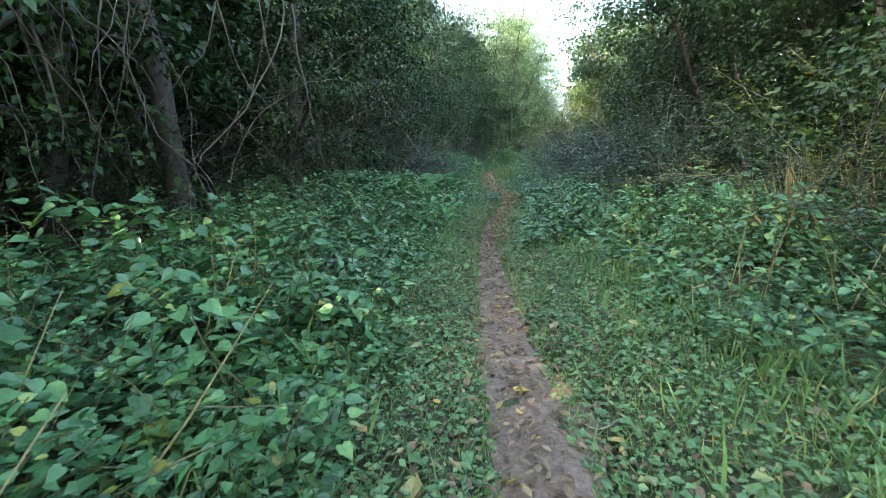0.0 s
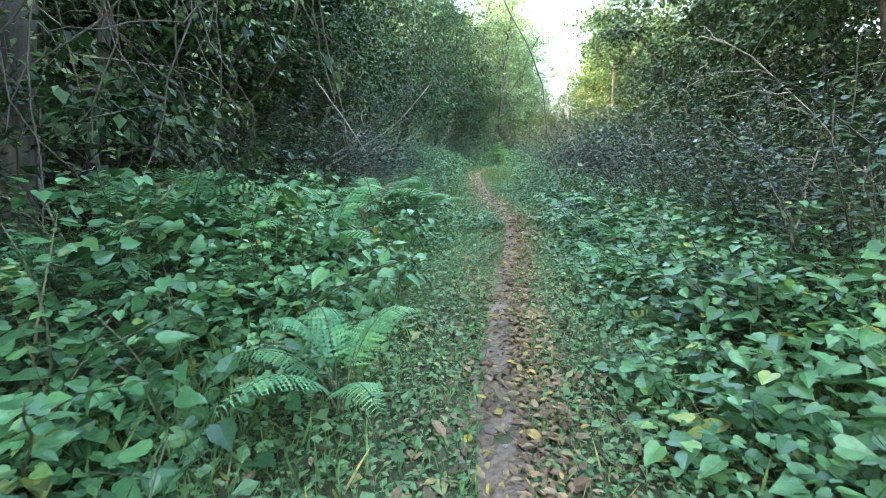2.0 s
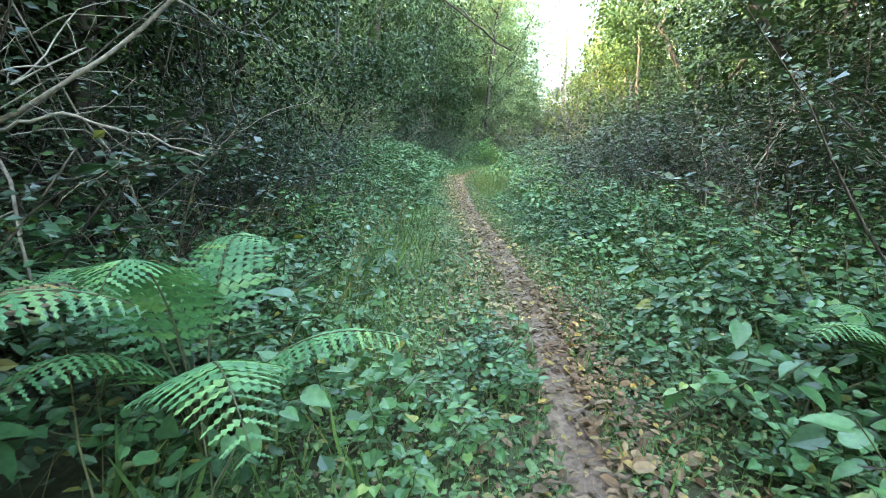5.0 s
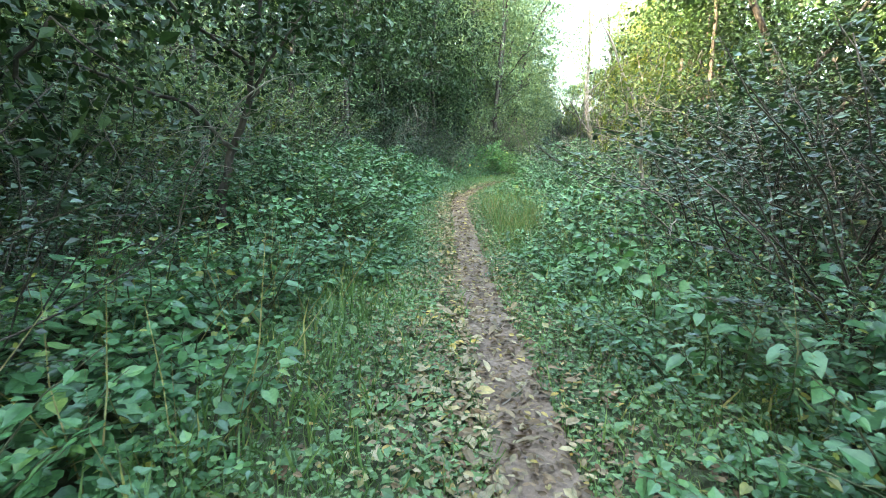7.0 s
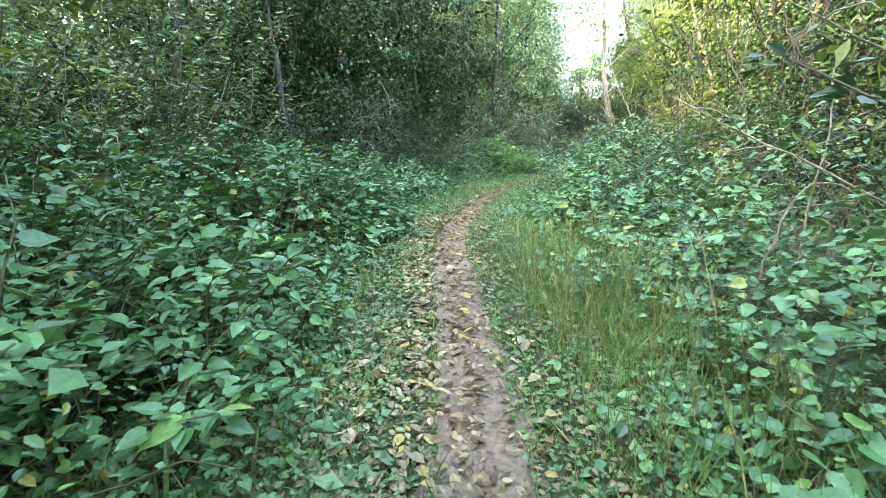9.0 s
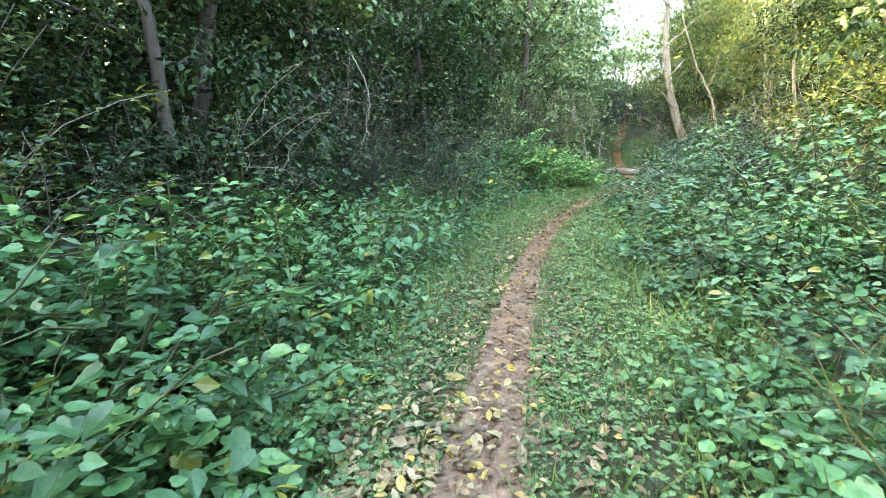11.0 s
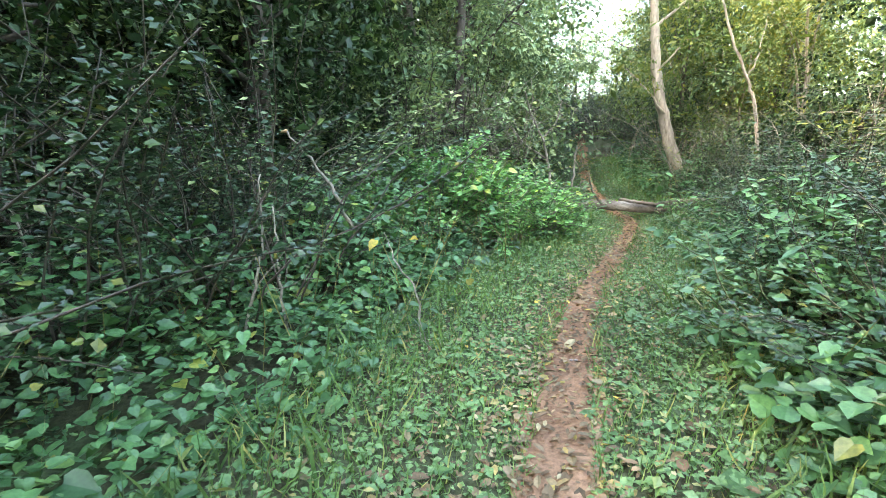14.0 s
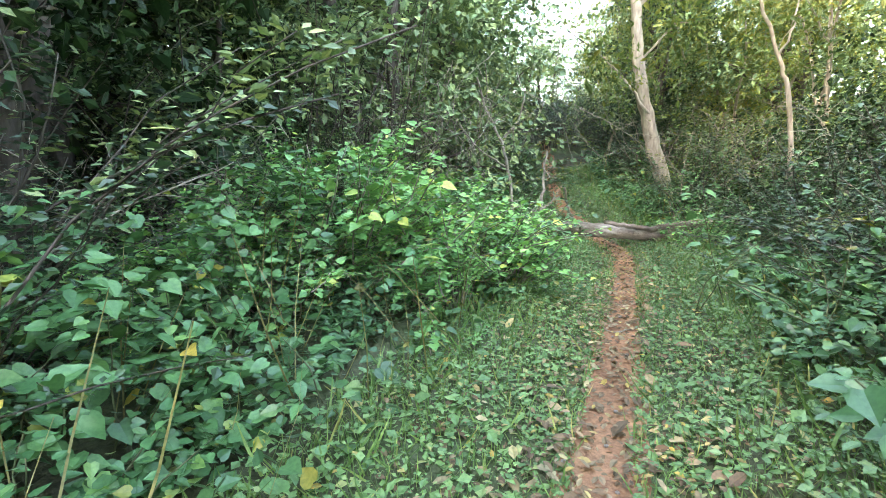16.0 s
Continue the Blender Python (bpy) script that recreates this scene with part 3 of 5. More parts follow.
for x, y, s in ((-3.2, 15.0, 0.95), (-3.2, 17.0, 1.1), (-4.6, 15.4, 1.1), (-2.6, 16.9, 0.85)):
    put(HIGHS[rng.integers(2)], x, y, rng.uniform(0, 360), s)
# added tree, never in view, that blocks low sun from the ground at the start
put(TREES[1], -4.6, 1.3, 40, 0.72)
for k in range(14):
    plant_tree(TREES, 11 + 1.2 * k + rng.uniform(-0.5, 0.5), 60 + rng.uniform(-2, 5), 5.6, 0.8, 1.0)

# the deep wood: ranks of tall trees that shut out the light behind the edge
deep = np.random.default_rng(12)
for y0 in np.arange(-4, 42, 2.1):
    for d, s in ((10.5, 0.8),) if 19 < y0 < 28 else ((6.6, 1.15), (9.0, 1.35)):
        y = y0 + deep.uniform(-0.9, 0.9)
        x = float(path_x(y)) - d - deep.uniform(0, 1.4)
        if sunny(x, y):
            continue
        put((HAZES if 27 < y < 37 else BACKS)[deep.integers(3)], x, y, deep.uniform(0, 360), s * deep.uniform(0.85, 1.1))
    if 5 < y0 < 22:
        y = y0 + deep.uniform(-0.9, 0.9)
        put(BACKS[deep.integers(3)], float(path_x(y)) + 7.4 + deep.uniform(0, 1.6), y, deep.uniform(0, 360), deep.uniform(0.95, 1.2))
    y = y0 + deep.uniform(-0.9, 0.9)
    put(SHRUBS[deep.integers(4)], float(path_x(y)) - 6.4 - deep.uniform(0, 1.5), y, deep.uniform(0, 360), deep.uniform(1.1, 1.5))
for k in range(11):
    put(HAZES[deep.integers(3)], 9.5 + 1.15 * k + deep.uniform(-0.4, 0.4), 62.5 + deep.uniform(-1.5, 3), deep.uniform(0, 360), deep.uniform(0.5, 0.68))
    put(SHRUBS[deep.integers(4)], 11.0 + 0.9 * k, 58.5 + deep.uniform(-0.8, 0.8), deep.uniform(0, 360), deep.uniform(0.9, 1.4))

for x, y, s in ((-0.7, 16.3, 0.8), (-1.3, 15.5, 0.9), (-0.6, 17.5, 0.7), (-1.5, 16.9, 0.9), (-1.0, 18.5, 0.75), (-1.9, 17.9, 0.9), (-2.2, 15.9, 1.0), (-2.4, 19.2, 0.9)):
    put((SHRUBS if deep.random() < 0.5 else SMALLS)[deep.integers(2)], x, y, deep.uniform(0, 360), s)
for k in range(90):
    y = deep.uniform(40.4, 57)
    x = 8.7 + (y - 38.7) * 0.39 + deep.choice([-1, 1]) * deep.uniform(0.75, 2.6)
    put((BRAMBLES if deep.random() < 0.6 else HERBS)[deep.integers(4)], x, y, deep.uniform(0, 360), deep.uniform(0.45, 0.8))
for x, y, s in ((12.0, 48.2, 0.9), (13.1, 48.6, 1.0), (12.6, 49.8, 1.2), (13.6, 50.2, 1.1), (11.6, 49.4, 1.1)):
    put(SHRUBS[deep.integers(4)], x, y, deep.uniform(0, 360), s)
for x, y, s in ((12.6, 52.0, 0.42), (14.0, 53.0, 0.45), (15.2, 54.5, 0.5)):
    put(HAZES[deep.integers(3)], x, y, deep.uniform(0, 360), s)

# shrubs in front of the trees
for y0 in np.arange(-3, 52, 1.35):
    for sgn in (-1, 1):
        y = y0 + rng.uniform(-0.5, 0.5)
        if sgn < 0:
            d, s = np.interp(y, [0, 9, 12, 15, 20, 24, 28, 31, 34, 40], [4.2, 3.4, 2.9, 4.6, 4.2, 3.0, 2.6, 2.7, 4.4, 3.4]), 0.8
        else:
            d, s = np.interp(y, [0, 6, 9, 14, 20, 24, 30, 36, 42], [3.2, 2.7, 2.2, 3.2, 3.3, 3.4, 2.6, 2.2, 1.9]), np.interp(y, [0, 8, 22, 24, 30, 36], [0.6, 0.9, 1.15, 0.7, 0.7, 0.9])
        put(SHRUBS[rng.integers(4)], float(path_x(y)) + sgn * (d + rng.uniform(0, 0.9)), y, rng.uniform(0, 360), s * rng.uniform(0.8, 1.15))

for k in range(36):
    y = rng.choice([rng.uniform(1.5, 12), rng.uniform(31, 42), rng.uniform(1.5, 14)])
    put(SHRUBS[rng.integers(4)], float(path_x(y)) - rng.uniform(5.2, 8.0), y, rng.uniform(0, 360), rng.uniform(1.0, 1.5))
for x, y, s in ((-1.5, 13.0, 1.1), (-1.2, 14.2, 1.0), (-2.1, 12.2, 1.1), (-1.5, 15.4, 1.0), (0.4, 33.4, 0.95), (1.3, 32.4, 0.9), (2.3, 34.0, 0.6), (2.9, 35.2, 0.62), (4.3, 12.8, 1.2), (4.9, 14.8, 1.2), (4.9, 18.4, 1.1), (5.4, 19.8, 1.15), (5.9, 21.2, 1.0)):
    put(SHRUBS[rng.integers(4)], x, y, rng.uniform(0, 360), s)
for x, y, s in ((2.6, 33.8, 1.05), (2.0, 33.0, 1.0), (3.0, 34.6, 0.7), (1.8, 34.8, 1.1), (1.3, 31.9, 1.0), (0.8, 31.0, 1.0), (-1.7, 12.9, 1.0), (-1.5, 14.4, 0.9), (4.6, 17.6, 1.0), (4.9, 19.2, 1.1), (8.9, 35.4, 0.65), (9.8, 36.6, 0.7), (7.9, 33.9, 0.6)):
    put(SMALLS[rng.integers(2)], x, y, rng.uniform(0, 360), s)
# pale bushes beyond x -4 added as warm light between the dark boughs
for x, y, s in ((-1.2, 27.4, 1.0), (-1.4, 25.4, 0.9), (-2.6, 24.0, 1.0), (-2.8, 26.6, 1.2), (6.3, 41.0, 1.0), (11.8, 40.2, 0.8), (12.4, 43.0, 1.2), (7.6, 27.5, 0.8), (8.4, 31.0, 0.9), (9.8, 33.5, 0.9), (13.5, 44.5, 1.2), (4.8, 5.4, 0.9), (5.5, 6.5, 1.0), (-5.0, 22.0, 1.3), (-6.0, 24.0, 1.4), (-4.6, 26.0, 1.2), (-6.6, 21.0, 1.4)):
    put(OLIVES[rng.integers(2)], x, y, rng.uniform(0, 360), s)

for x, y, s in ((-1.4, 26.4, 1.1), (-2.0, 24.6, 1.1), (-2.4, 28.2, 1.3), (-3.0, 25.8, 1.4), (2.2, 36.0, 1.2), (3.6, 39.0, 1.2), (5.0, 40.4, 1.3)):
    put(WILLOWS[deep.integers(2)], x, y, deep.uniform(0, 360), s)
for x, y, s in ((1.25, 12.6, 0.6), (1.4, 13.2, 0.6), (1.05, 12.1, 0.65), (1.3, 12.9, 0.6)):
    put(HERBS[deep.integers(4)], x, y, deep.uniform(0, 360), s)

for x, y, s in ((3.1, 8.0, 0.75), (3.4, 9.2, 0.8), (3.7, 10.4, 0.8), (3.3, 11.2, 0.7), (4.2, 8.8, 1.0), (4.4, 10.6, 1.0), (8.6, 34.4, 0.8), (7.8, 33.2, 0.75), (10.6, 37.4, 0.85), (7.2, 32.2, 0.7)):
    put((SMALLS if deep.random() < 0.6 else SHRUBS)[deep.integers(2)], x, y, deep.uniform(0, 360), s)

# brambles and herbs between
for y0 in np.arange(-1.5, 46, 0.8):
    for sgn in (-1, 1):
        if sgn < 0:
            verge = np.interp(y0, [0, 4, 6, 10, 12, 15, 19, 21, 26, 30, 34, 40], [0.85, 0.75, 0.75, 0.85, 0.8, 1.5, 1.2, 0.75, 0.75, 0.95, 1.75, 1.6])
        else:
            verge = np.interp(y0, [0, 3, 6, 9, 14, 20, 24, 28, 34, 40], [1.4, 1.3, 0.7, 0.55, 0.55, 0.5, 0.9, 1.0, 1.3, 1.4])
        for lane in range(4):
            y = y0 + rng.uniform(-0.4, 0.4)
            d = verge + lane * 0.55 + rng.uniform(0, 0.4)
            x = float(path_x(y)) + sgn * d
            r = rng.random()
            near = sgn < 0 and 29.5 < y < 36.5
            if sgn < 0 and 14.5 < y < 20.5 and lane > 1:
                continue
            low = 0.6 if near else 0.8 if sgn > 0 and 17 < y < 26 else 1.0
            if sgn > 0 and 17 < y < 30 and lane > 0:
                r = 0.5 + 0.5 * r
                lane = 2
            if lane == 0 and not (near and y < 33.5):
                put(HERBS[rng.integers(4)], x, y, rng.uniform(0, 360), rng.uniform(0.6, 1.0))
            elif lane < 2:
                put((HERBS if r < 0.5 or near else NETTLES)[rng.integers(4)], x, y, rng.uniform(0, 360), rng.uniform(0.65, 0.95) * low)
            elif r < 0.85:
                put((NETTLES if r < 0.42 else BRAMBLES)[rng.integers(4)], x, y, rng.uniform(0, 360), rng.uniform(0.7, 1.0) * low)

# the taller thicket beside the last stretch
for k in range(30):
    y = rng.uniform(27.5, 38.0)
    d = 1.65 + 0.2 * math.sin(y * 1.7) + rng.uniform(0, 1.2) + 0.9 * float(smooth(33, 35, y))
    put((NETTLES if k % 3 == 0 else BRAMBLES)[rng.integers(4)], float(path_x(y)) + d, y, rng.uniform(0, 360), rng.uniform(0.95, 1.2))
for k in range(12):
    y = 29.5 + k * 0.75
    put(SHRUBS[rng.integers(4)], float(path_x(y)) + rng.uniform(1.75, 2.6) + 0.9 * float(smooth(33, 35, y)), y, rng.uniform(0, 360), rng.uniform(0.55, 0.72))

# the high bank of herbs halfway
for k in range(30):
    y = rng.uniform(21.3, 27.5)
    d = rng.uniform(1.5, 3.6)
    put((NETTLES if k % 3 else BRAMBLES)[rng.integers(4)], float(path_x(y)) - d, y, rng.uniform(0, 360), 0.9 + 0.16 * d + rng.uniform(-0.1, 0.1))

# the mound of brambles before the fallen log
for k in range(22):
    a = rng.uniform(0, 6.28)
    q = rng.uniform(0, 1.0)
    put((LIMES[k % 2] if k % 4 else BRAMBLES[rng.integers(4)]), 4.9 + q * math.cos(a) * 1.6, 37.5 + q * math.sin(a) * 1.0, rng.uniform(0, 360), 1.5 - 0.5 * q)
for x, y, s in ((3.5, 36.7, 0.8), (4.3, 36.4, 0.85), (5.3, 36.5, 0.75), (3.2, 35.5, 0.6), (4.0, 37.2, 1.0), (6.3, 38.2, 0.9), (6.9, 38.6, 0.75), (6.2, 37.0, 0.7), (5.6, 36.2, 0.6), (3.4, 37.4, 1.0),  (9.6, 38.2, 0.6), (10.6, 38.3, 0.8)):
    put(LIMES[rng.integers(2)], x, y, rng.uniform(0, 360), s)

for x, y, s, turn in ((-1.05, 9.7, 1.75, 40), (-0.4, 9.25, 1.3, 70), (-1.75, 9.3, 1.7, 110), (-1.5, 8.2, 1.0, 200), (-0.25, 11.5, 1.4, 70), (-0.6, 11.9, 1.4, 15), (0.05, 7.3, 0.75, 60), (0.3, 12.2, 1.2, 120), (-2.0, 6.2, 1.3, 150), (-1.4, 11.4, 1.5, 20),
                      (1.85, 9.2, 0.7, 0), (2.3, 10.1, 0.9, 80), (2.6, 10.6, 0.9, 30), (3.3, 11.7, 1.05, 50), (2.9, 12.3, 0.95, 10), (2.95, 7.2, 1.0, 120), (3.4, 5.6, 1.1, 300), (4.2, 4.0, 1.2, 20), (3.6, 2.2, 1.0, 80), (4.0, 16.6, 0.95, 10), (8.3, 35.6, 0.7, 30), (4.5, 7.5, 1.2, 200), (3.8, 6.6, 1.1, 90)):
    put(FERNS[rng.integers(3)], x, y, turn, 0.8 * s)


def built_tree(name, label, stem, radii, limbs, low, high, wide, leaves, leaf, mat, bark, seed, shape=BROAD, clump=0.4, centre=None):
    """A tree that stands by its trunk line and its main limbs; leaf clumps gather round the limbs and in the crown."""
    r2 = np.random.default_rng(seed)
    stem = lifted(stem)
    root = thing(name, label, "tree")
    root.location = stem[0]
    o = np.array(stem[0])
    t = np.linspace(0, 1, len(stem))
    fine = np.linspace(0, 1, len(stem) * 4)
    line = np.stack([np.interp(fine, t, np.array(stem)[:, k]) for k in range(3)], -1) - o
    line[1:-1] = (line[:-2] + 2 * line[1:-1] + line[2:]) / 4 + r2.normal(0, 0.012, (len(line) - 2, 3))
    line[0, 2] -= 0.15
    part("trunk", tubes_mesh("trunk", [(line, np.interp(fine, [0, 1], radii))], bark, 10), root)
    ends = []
    for pts, r in limbs:
        q = lifted(pts) - o
        f2 = np.linspace(0, 1, len(q) * 4)
        ln = np.stack([np.interp(f2, np.linspace(0, 1, len(q)), q[:, k]) for k in range(3)], -1) + r2.normal(0, 0.02, (len(q) * 4, 3))
        part("limb", tubes_mesh("limb", [(ln, np.linspace(r, r * 0.3, len(ln)))], bark, 6), root)
        ends += list(ln[len(ln) // 3:])
        subs = []
        for j in range(len(ln) // 3, len(ln), 2):
            sub = wander(r2, ln[j], r2.normal(0, 1, 3) + [0, 0, -0.2], r2.uniform(0.4, 1.0), 6, 0.5, 0.05)
            subs.append((sub, np.linspace(r * 0.35, r * 0.08, 7)))
            ends += [sub[3], sub[6]]
        part("branchwork", tubes_mesh("branchwork", subs, bark, 4), root)["kind"] = "stuff"
    cen = np.array(ends)
    if centre:
        k = 50
        c = lifted([centre])[0] - o + r2.normal(0, 1, (k, 3)) * np.array([wide, wide, (high - low) / 2.2]) * 0.6
        cen = np.concatenate([cen, c])
    pick = r2.integers(0, len(cen), leaves)
    at = cen[pick] + r2.normal(0, clump * 0.5, (leaves, 3))
    way = r2.normal(0, 0.8, (leaves, 3)) + [0, 0, -0.3]
    part("crown", leaf_mesh("crown", shape, at, way, random_up(r2, leaves, 0.8), leaf * r2.lognormal(0, 0.3, leaves), mat), root)
    return root


# the dark crooked tree whose boughs hang over the verge
built_tree("crooked_tree", "dark crooked small tree with low spreading boughs", [(-0.72, 21.0, 0.1), (-0.6, 21.0, 0.8), (-0.5, 21.05, 1.3), (-0.25, 21.0, 1.75), (-0.18, 21.0, 2.3), (0.0, 21.1, 3.3)], (0.06, 0.02),
           [([(-0.45, 21.0, 1.37), (-0.85, 20.7, 1.85), (-1.65, 20.3, 2.1), (-2.5, 20.0, 2.3)], 0.03), ([(-0.25, 21.0, 1.8), (0.0, 20.9, 2.2), (0.3, 20.9, 2.6), (0.5, 21.0, 2.9)], 0.025), ([(-0.2, 21, 2.2), (-0.6, 20.2, 2.6), (-0.9, 19.2, 2.7)], 0.025)],
           1.7, 4.2, 1.5, 5200, 0.075, TREE, BARK, 301, clump=0.45, centre=(-0.3, 20.9, 3.0))
built_tree("leaning_tree", "dark tree with leaning trunk and low branch in shade", [(-2.2, 19.0, 0.15), (-2.0, 19.0, 1.07), (-1.8, 19.0, 1.8), (-1.55, 19.0, 2.9), (-1.3, 19.0, 4.5)], (0.085, 0.04),
           [([(-2.05, 19.0, 0.8), (-1.6, 18.9, 1.2), (-1.2, 18.9, 1.7), (-0.7, 18.7, 2.1)], 0.035), ([(-1.7, 19.0, 2.2), (-2.6, 18.8, 2.6), (-3.4, 18.5, 2.7)], 0.03), ([(-1.5, 19.0, 3.0), (-0.6, 18.5, 3.4), (0.1, 18.2, 3.4)], 0.03)],
           2.2, 5.0, 1.6, 5200, 0.085, TREE, BARK, 302, clump=0.5, centre=(-1.6, 19.0, 3.8))
built_tree("sapling", "slim sapling with sparse leaves above the herbs", [(4.76, 21.8, 0.1), (4.66, 21.8, 1.1), (4.56, 21.8, 1.84), (4.3, 21.8, 2.4), (3.95, 21.8, 3.1)], (0.03, 0.01),
           [([(4.6, 21.8, 1.5), (4.8, 21.7, 2.2), (4.9, 21.7, 2.9)], 0.012), ([(4.64, 21.8, 1.2), (4.3, 21.6, 1.9), (4.2, 21.6, 2.4)], 0.01)], 1, 3, 0.6, 900, 0.07, SUNPALE, PALEBARK, 303, shape=LANCE, clump=0.35)
# the tall pale tree in the sun beyond the log
built_tree("gum_tree", "tall pale-barked sunlit tree with thin yellow-green foliage", [(11.65, 41.6, 0.5), (11.43, 41.6, 1.2), (11.23, 41.6, 1.78), (10.97, 41.6, 2.68), (10.85, 41.6, 3.44), (10.78, 41.6, 4.4), (10.9, 41.7, 6.5), (10.8, 41.8, 9.0)], (0.17, 0.07),
           [([(11.1, 41.5, 2.2), (10.4, 41.4, 2.9), (9.9, 41.4, 3.3)], 0.03), ([(10.8, 41.6, 4.2), (11.6, 41.5, 4.9), (12.4, 41.4, 5.4)], 0.04), ([(10.85, 41.6, 5.5), (10.1, 41.5, 6.2), (9.6, 41.3, 6.8)], 0.04), ([(10.9, 41.6, 3.2), (11.5, 41.4, 3.9), (12.1, 41.3, 4.0)], 0.025)],
           2.5, 9.5, 1.6, 5200, 0.11, SUNPALE, PALEBARK, 304, shape=LANCE, clump=0.6, centre=(11.1, 41.7, 6.2))
built_tree("pole_tree", "thin pale forked pole tree beside the path", [(10.33, 37.5, 0.2), (10.25, 37.5, 1.43), (10.1, 37.5, 2.1), (9.98, 37.5, 2.4), (9.6, 37.5, 3.1), (9.3, 37.6, 4.3)], (0.035, 0.015),
           [([(9.98, 37.5, 2.4), (10.2, 37.5, 2.9), (10.3, 37.5, 3.6)], 0.015)], 2.4, 4.4, 0.8, 500, 0.08, SUNPALE, PALEBARK, 305, shape=LANCE, clump=0.4)
built_tree("pole_tree", "thin straight pale pole tree behind the bushes", [(12.6, 39.0, 0.3), (12.57, 39.0, 1.6), (12.56, 39.0, 2.6), (12.45, 39.0, 3.6), (12.3, 39.0, 5.5)], (0.045, 0.02),
           [([(12.5, 39.0, 3.0), (12.0, 39.0, 3.6), (11.6, 39.0, 4.3)], 0.018)], 2.4, 5.4, 0.8, 1300, 0.09, SUNPALE, PALEBARK, 306, shape=LANCE, clump=0.5)
built_tree("bent_tree", "grey bent trunk standing in the dark wood", [(2.3, 36.6, 0.2), (2.45, 36.67, 1.3), (2.5, 36.8, 2.5), (2.4, 36.9, 4.5)], (0.09, 0.05),
           [([(2.5, 36.8, 2.4), (3.0, 36.3, 2.6), (3.5, 35.8, 2.45)], 0.02), ([(2.5, 36.8, 3.0), (3.2, 36.9, 3.5), (3.9, 36.7, 3.7)], 0.025)], 2.2, 4.5, 1.2, 1700, 0.085, TREE, BARK, 307, clump=0.45)

for group in (HERBS, NETTLES, BRAMBLES, SHRUBS, OLIVES, WILLOWS, LIMES, FERNS, TREES, TALLS, BACKS, HAZES, SMALLS, POLES, HIGHS):
    for proto in group:
        discard(proto)


# ---- dead wood: the fallen log, snags, bare branches and hanging vines ----
def bent(points, n=24, seed=1, shake=0.01):
    p = np.array(points, float)
    r2 = np.random.default_rng(seed)
    seg = np.concatenate([[0], np.cumsum(np.linalg.norm(np.diff(p, axis=0), axis=1))])
    u = np.linspace(0, seg[-1], n)
    q = np.stack([np.interp(u, seg, p[:, k]) for k in range(3)], -1)
    for _ in range(3):
        q[1:-1] = (q[:-2] + 2 * q[1:-1] + q[2:]) / 4
    q[1:-1] += r2.normal(0, shake, (n - 2, 3))
    return q


def knobbly(line, radii, seed, sides=14):
    """A log skin: a tube with lumps and flats."""
    r2 = np.random.default_rng(seed)
    v, f = tube_arrays(line, radii, sides)
    n = len(line)
    ring = v[: n * sides].reshape(n, sides, 3)
    lump = 1 + 0.13 * np.sin(np.arange(sides)[None] * 0.9 + np.arange(n)[:, None] * 0.35) + 0.06 * r2.normal(size=(n, sides))
    ring[:] = line[:, None] + (ring - line[:, None]) * lump[..., None]
    return v, f


def log_thing():
    root = thing("fallen_log", "fallen grey-brown tree trunk lying across the footpath", "log")
    root.location = (9.3, 38.75, 0.34)
    o = np.array([8.8, 38.8, 0])
    main = bent([(6.6, 39.0, 0.42), (7.8, 38.85, 0.36), (8.4, 38.8, 0.27), (8.8, 38.78, 0.22), (9.3, 38.8, 0.22), (9.7, 38.8, 0.27), (10.1, 38.78, 0.33), (10.9, 38.7, 0.5)], 46, 3, 0.008) - o
    part("trunk", mesh_from("trunk", *knobbly(main, np.interp(np.linspace(0, 1, 46), [0, 0.35, 0.6, 1], [0.07, 0.09, 0.105, 0.125]), 5), LOGWOOD), root)
    fork = bent([(7.9, 38.66, 0.47), (8.25, 38.66, 0.4), (8.6, 38.66, 0.34), (9.07, 38.68, 0.37), (9.6, 38.72, 0.36)], 24, 4, 0.006) - o
    part("forked_limb", mesh_from("forked_limb", *knobbly(fork, np.linspace(0.025, 0.06, 24), 6, 10), LOGWOOD), root)
    for k, (pts, r) in enumerate((([(9.02, 38.45, 0.05), (9.6, 38.4, 0.06), (10.0, 38.4, 0.09)], 0.035), ([(9.68, 38.6, 0.02), (9.7, 38.6, 0.3)], 0.035), ([(10.22, 38.4, 0.05), (10.26, 38.5, 0.32)], 0.06), ([(7.5, 38.6, 0.4), (7.2, 38.4, 0.7), (7.1, 38.3, 1.0)], 0.02))):
        ln = bent(pts, 12, 10 + k, 0.006) - o
        part("broken_branch", mesh_from("broken_branch", *knobbly(ln, np.linspace(r, r * 0.6, 12), 20 + k, 9), LOGWOOD), root)
    return root


log_thing()


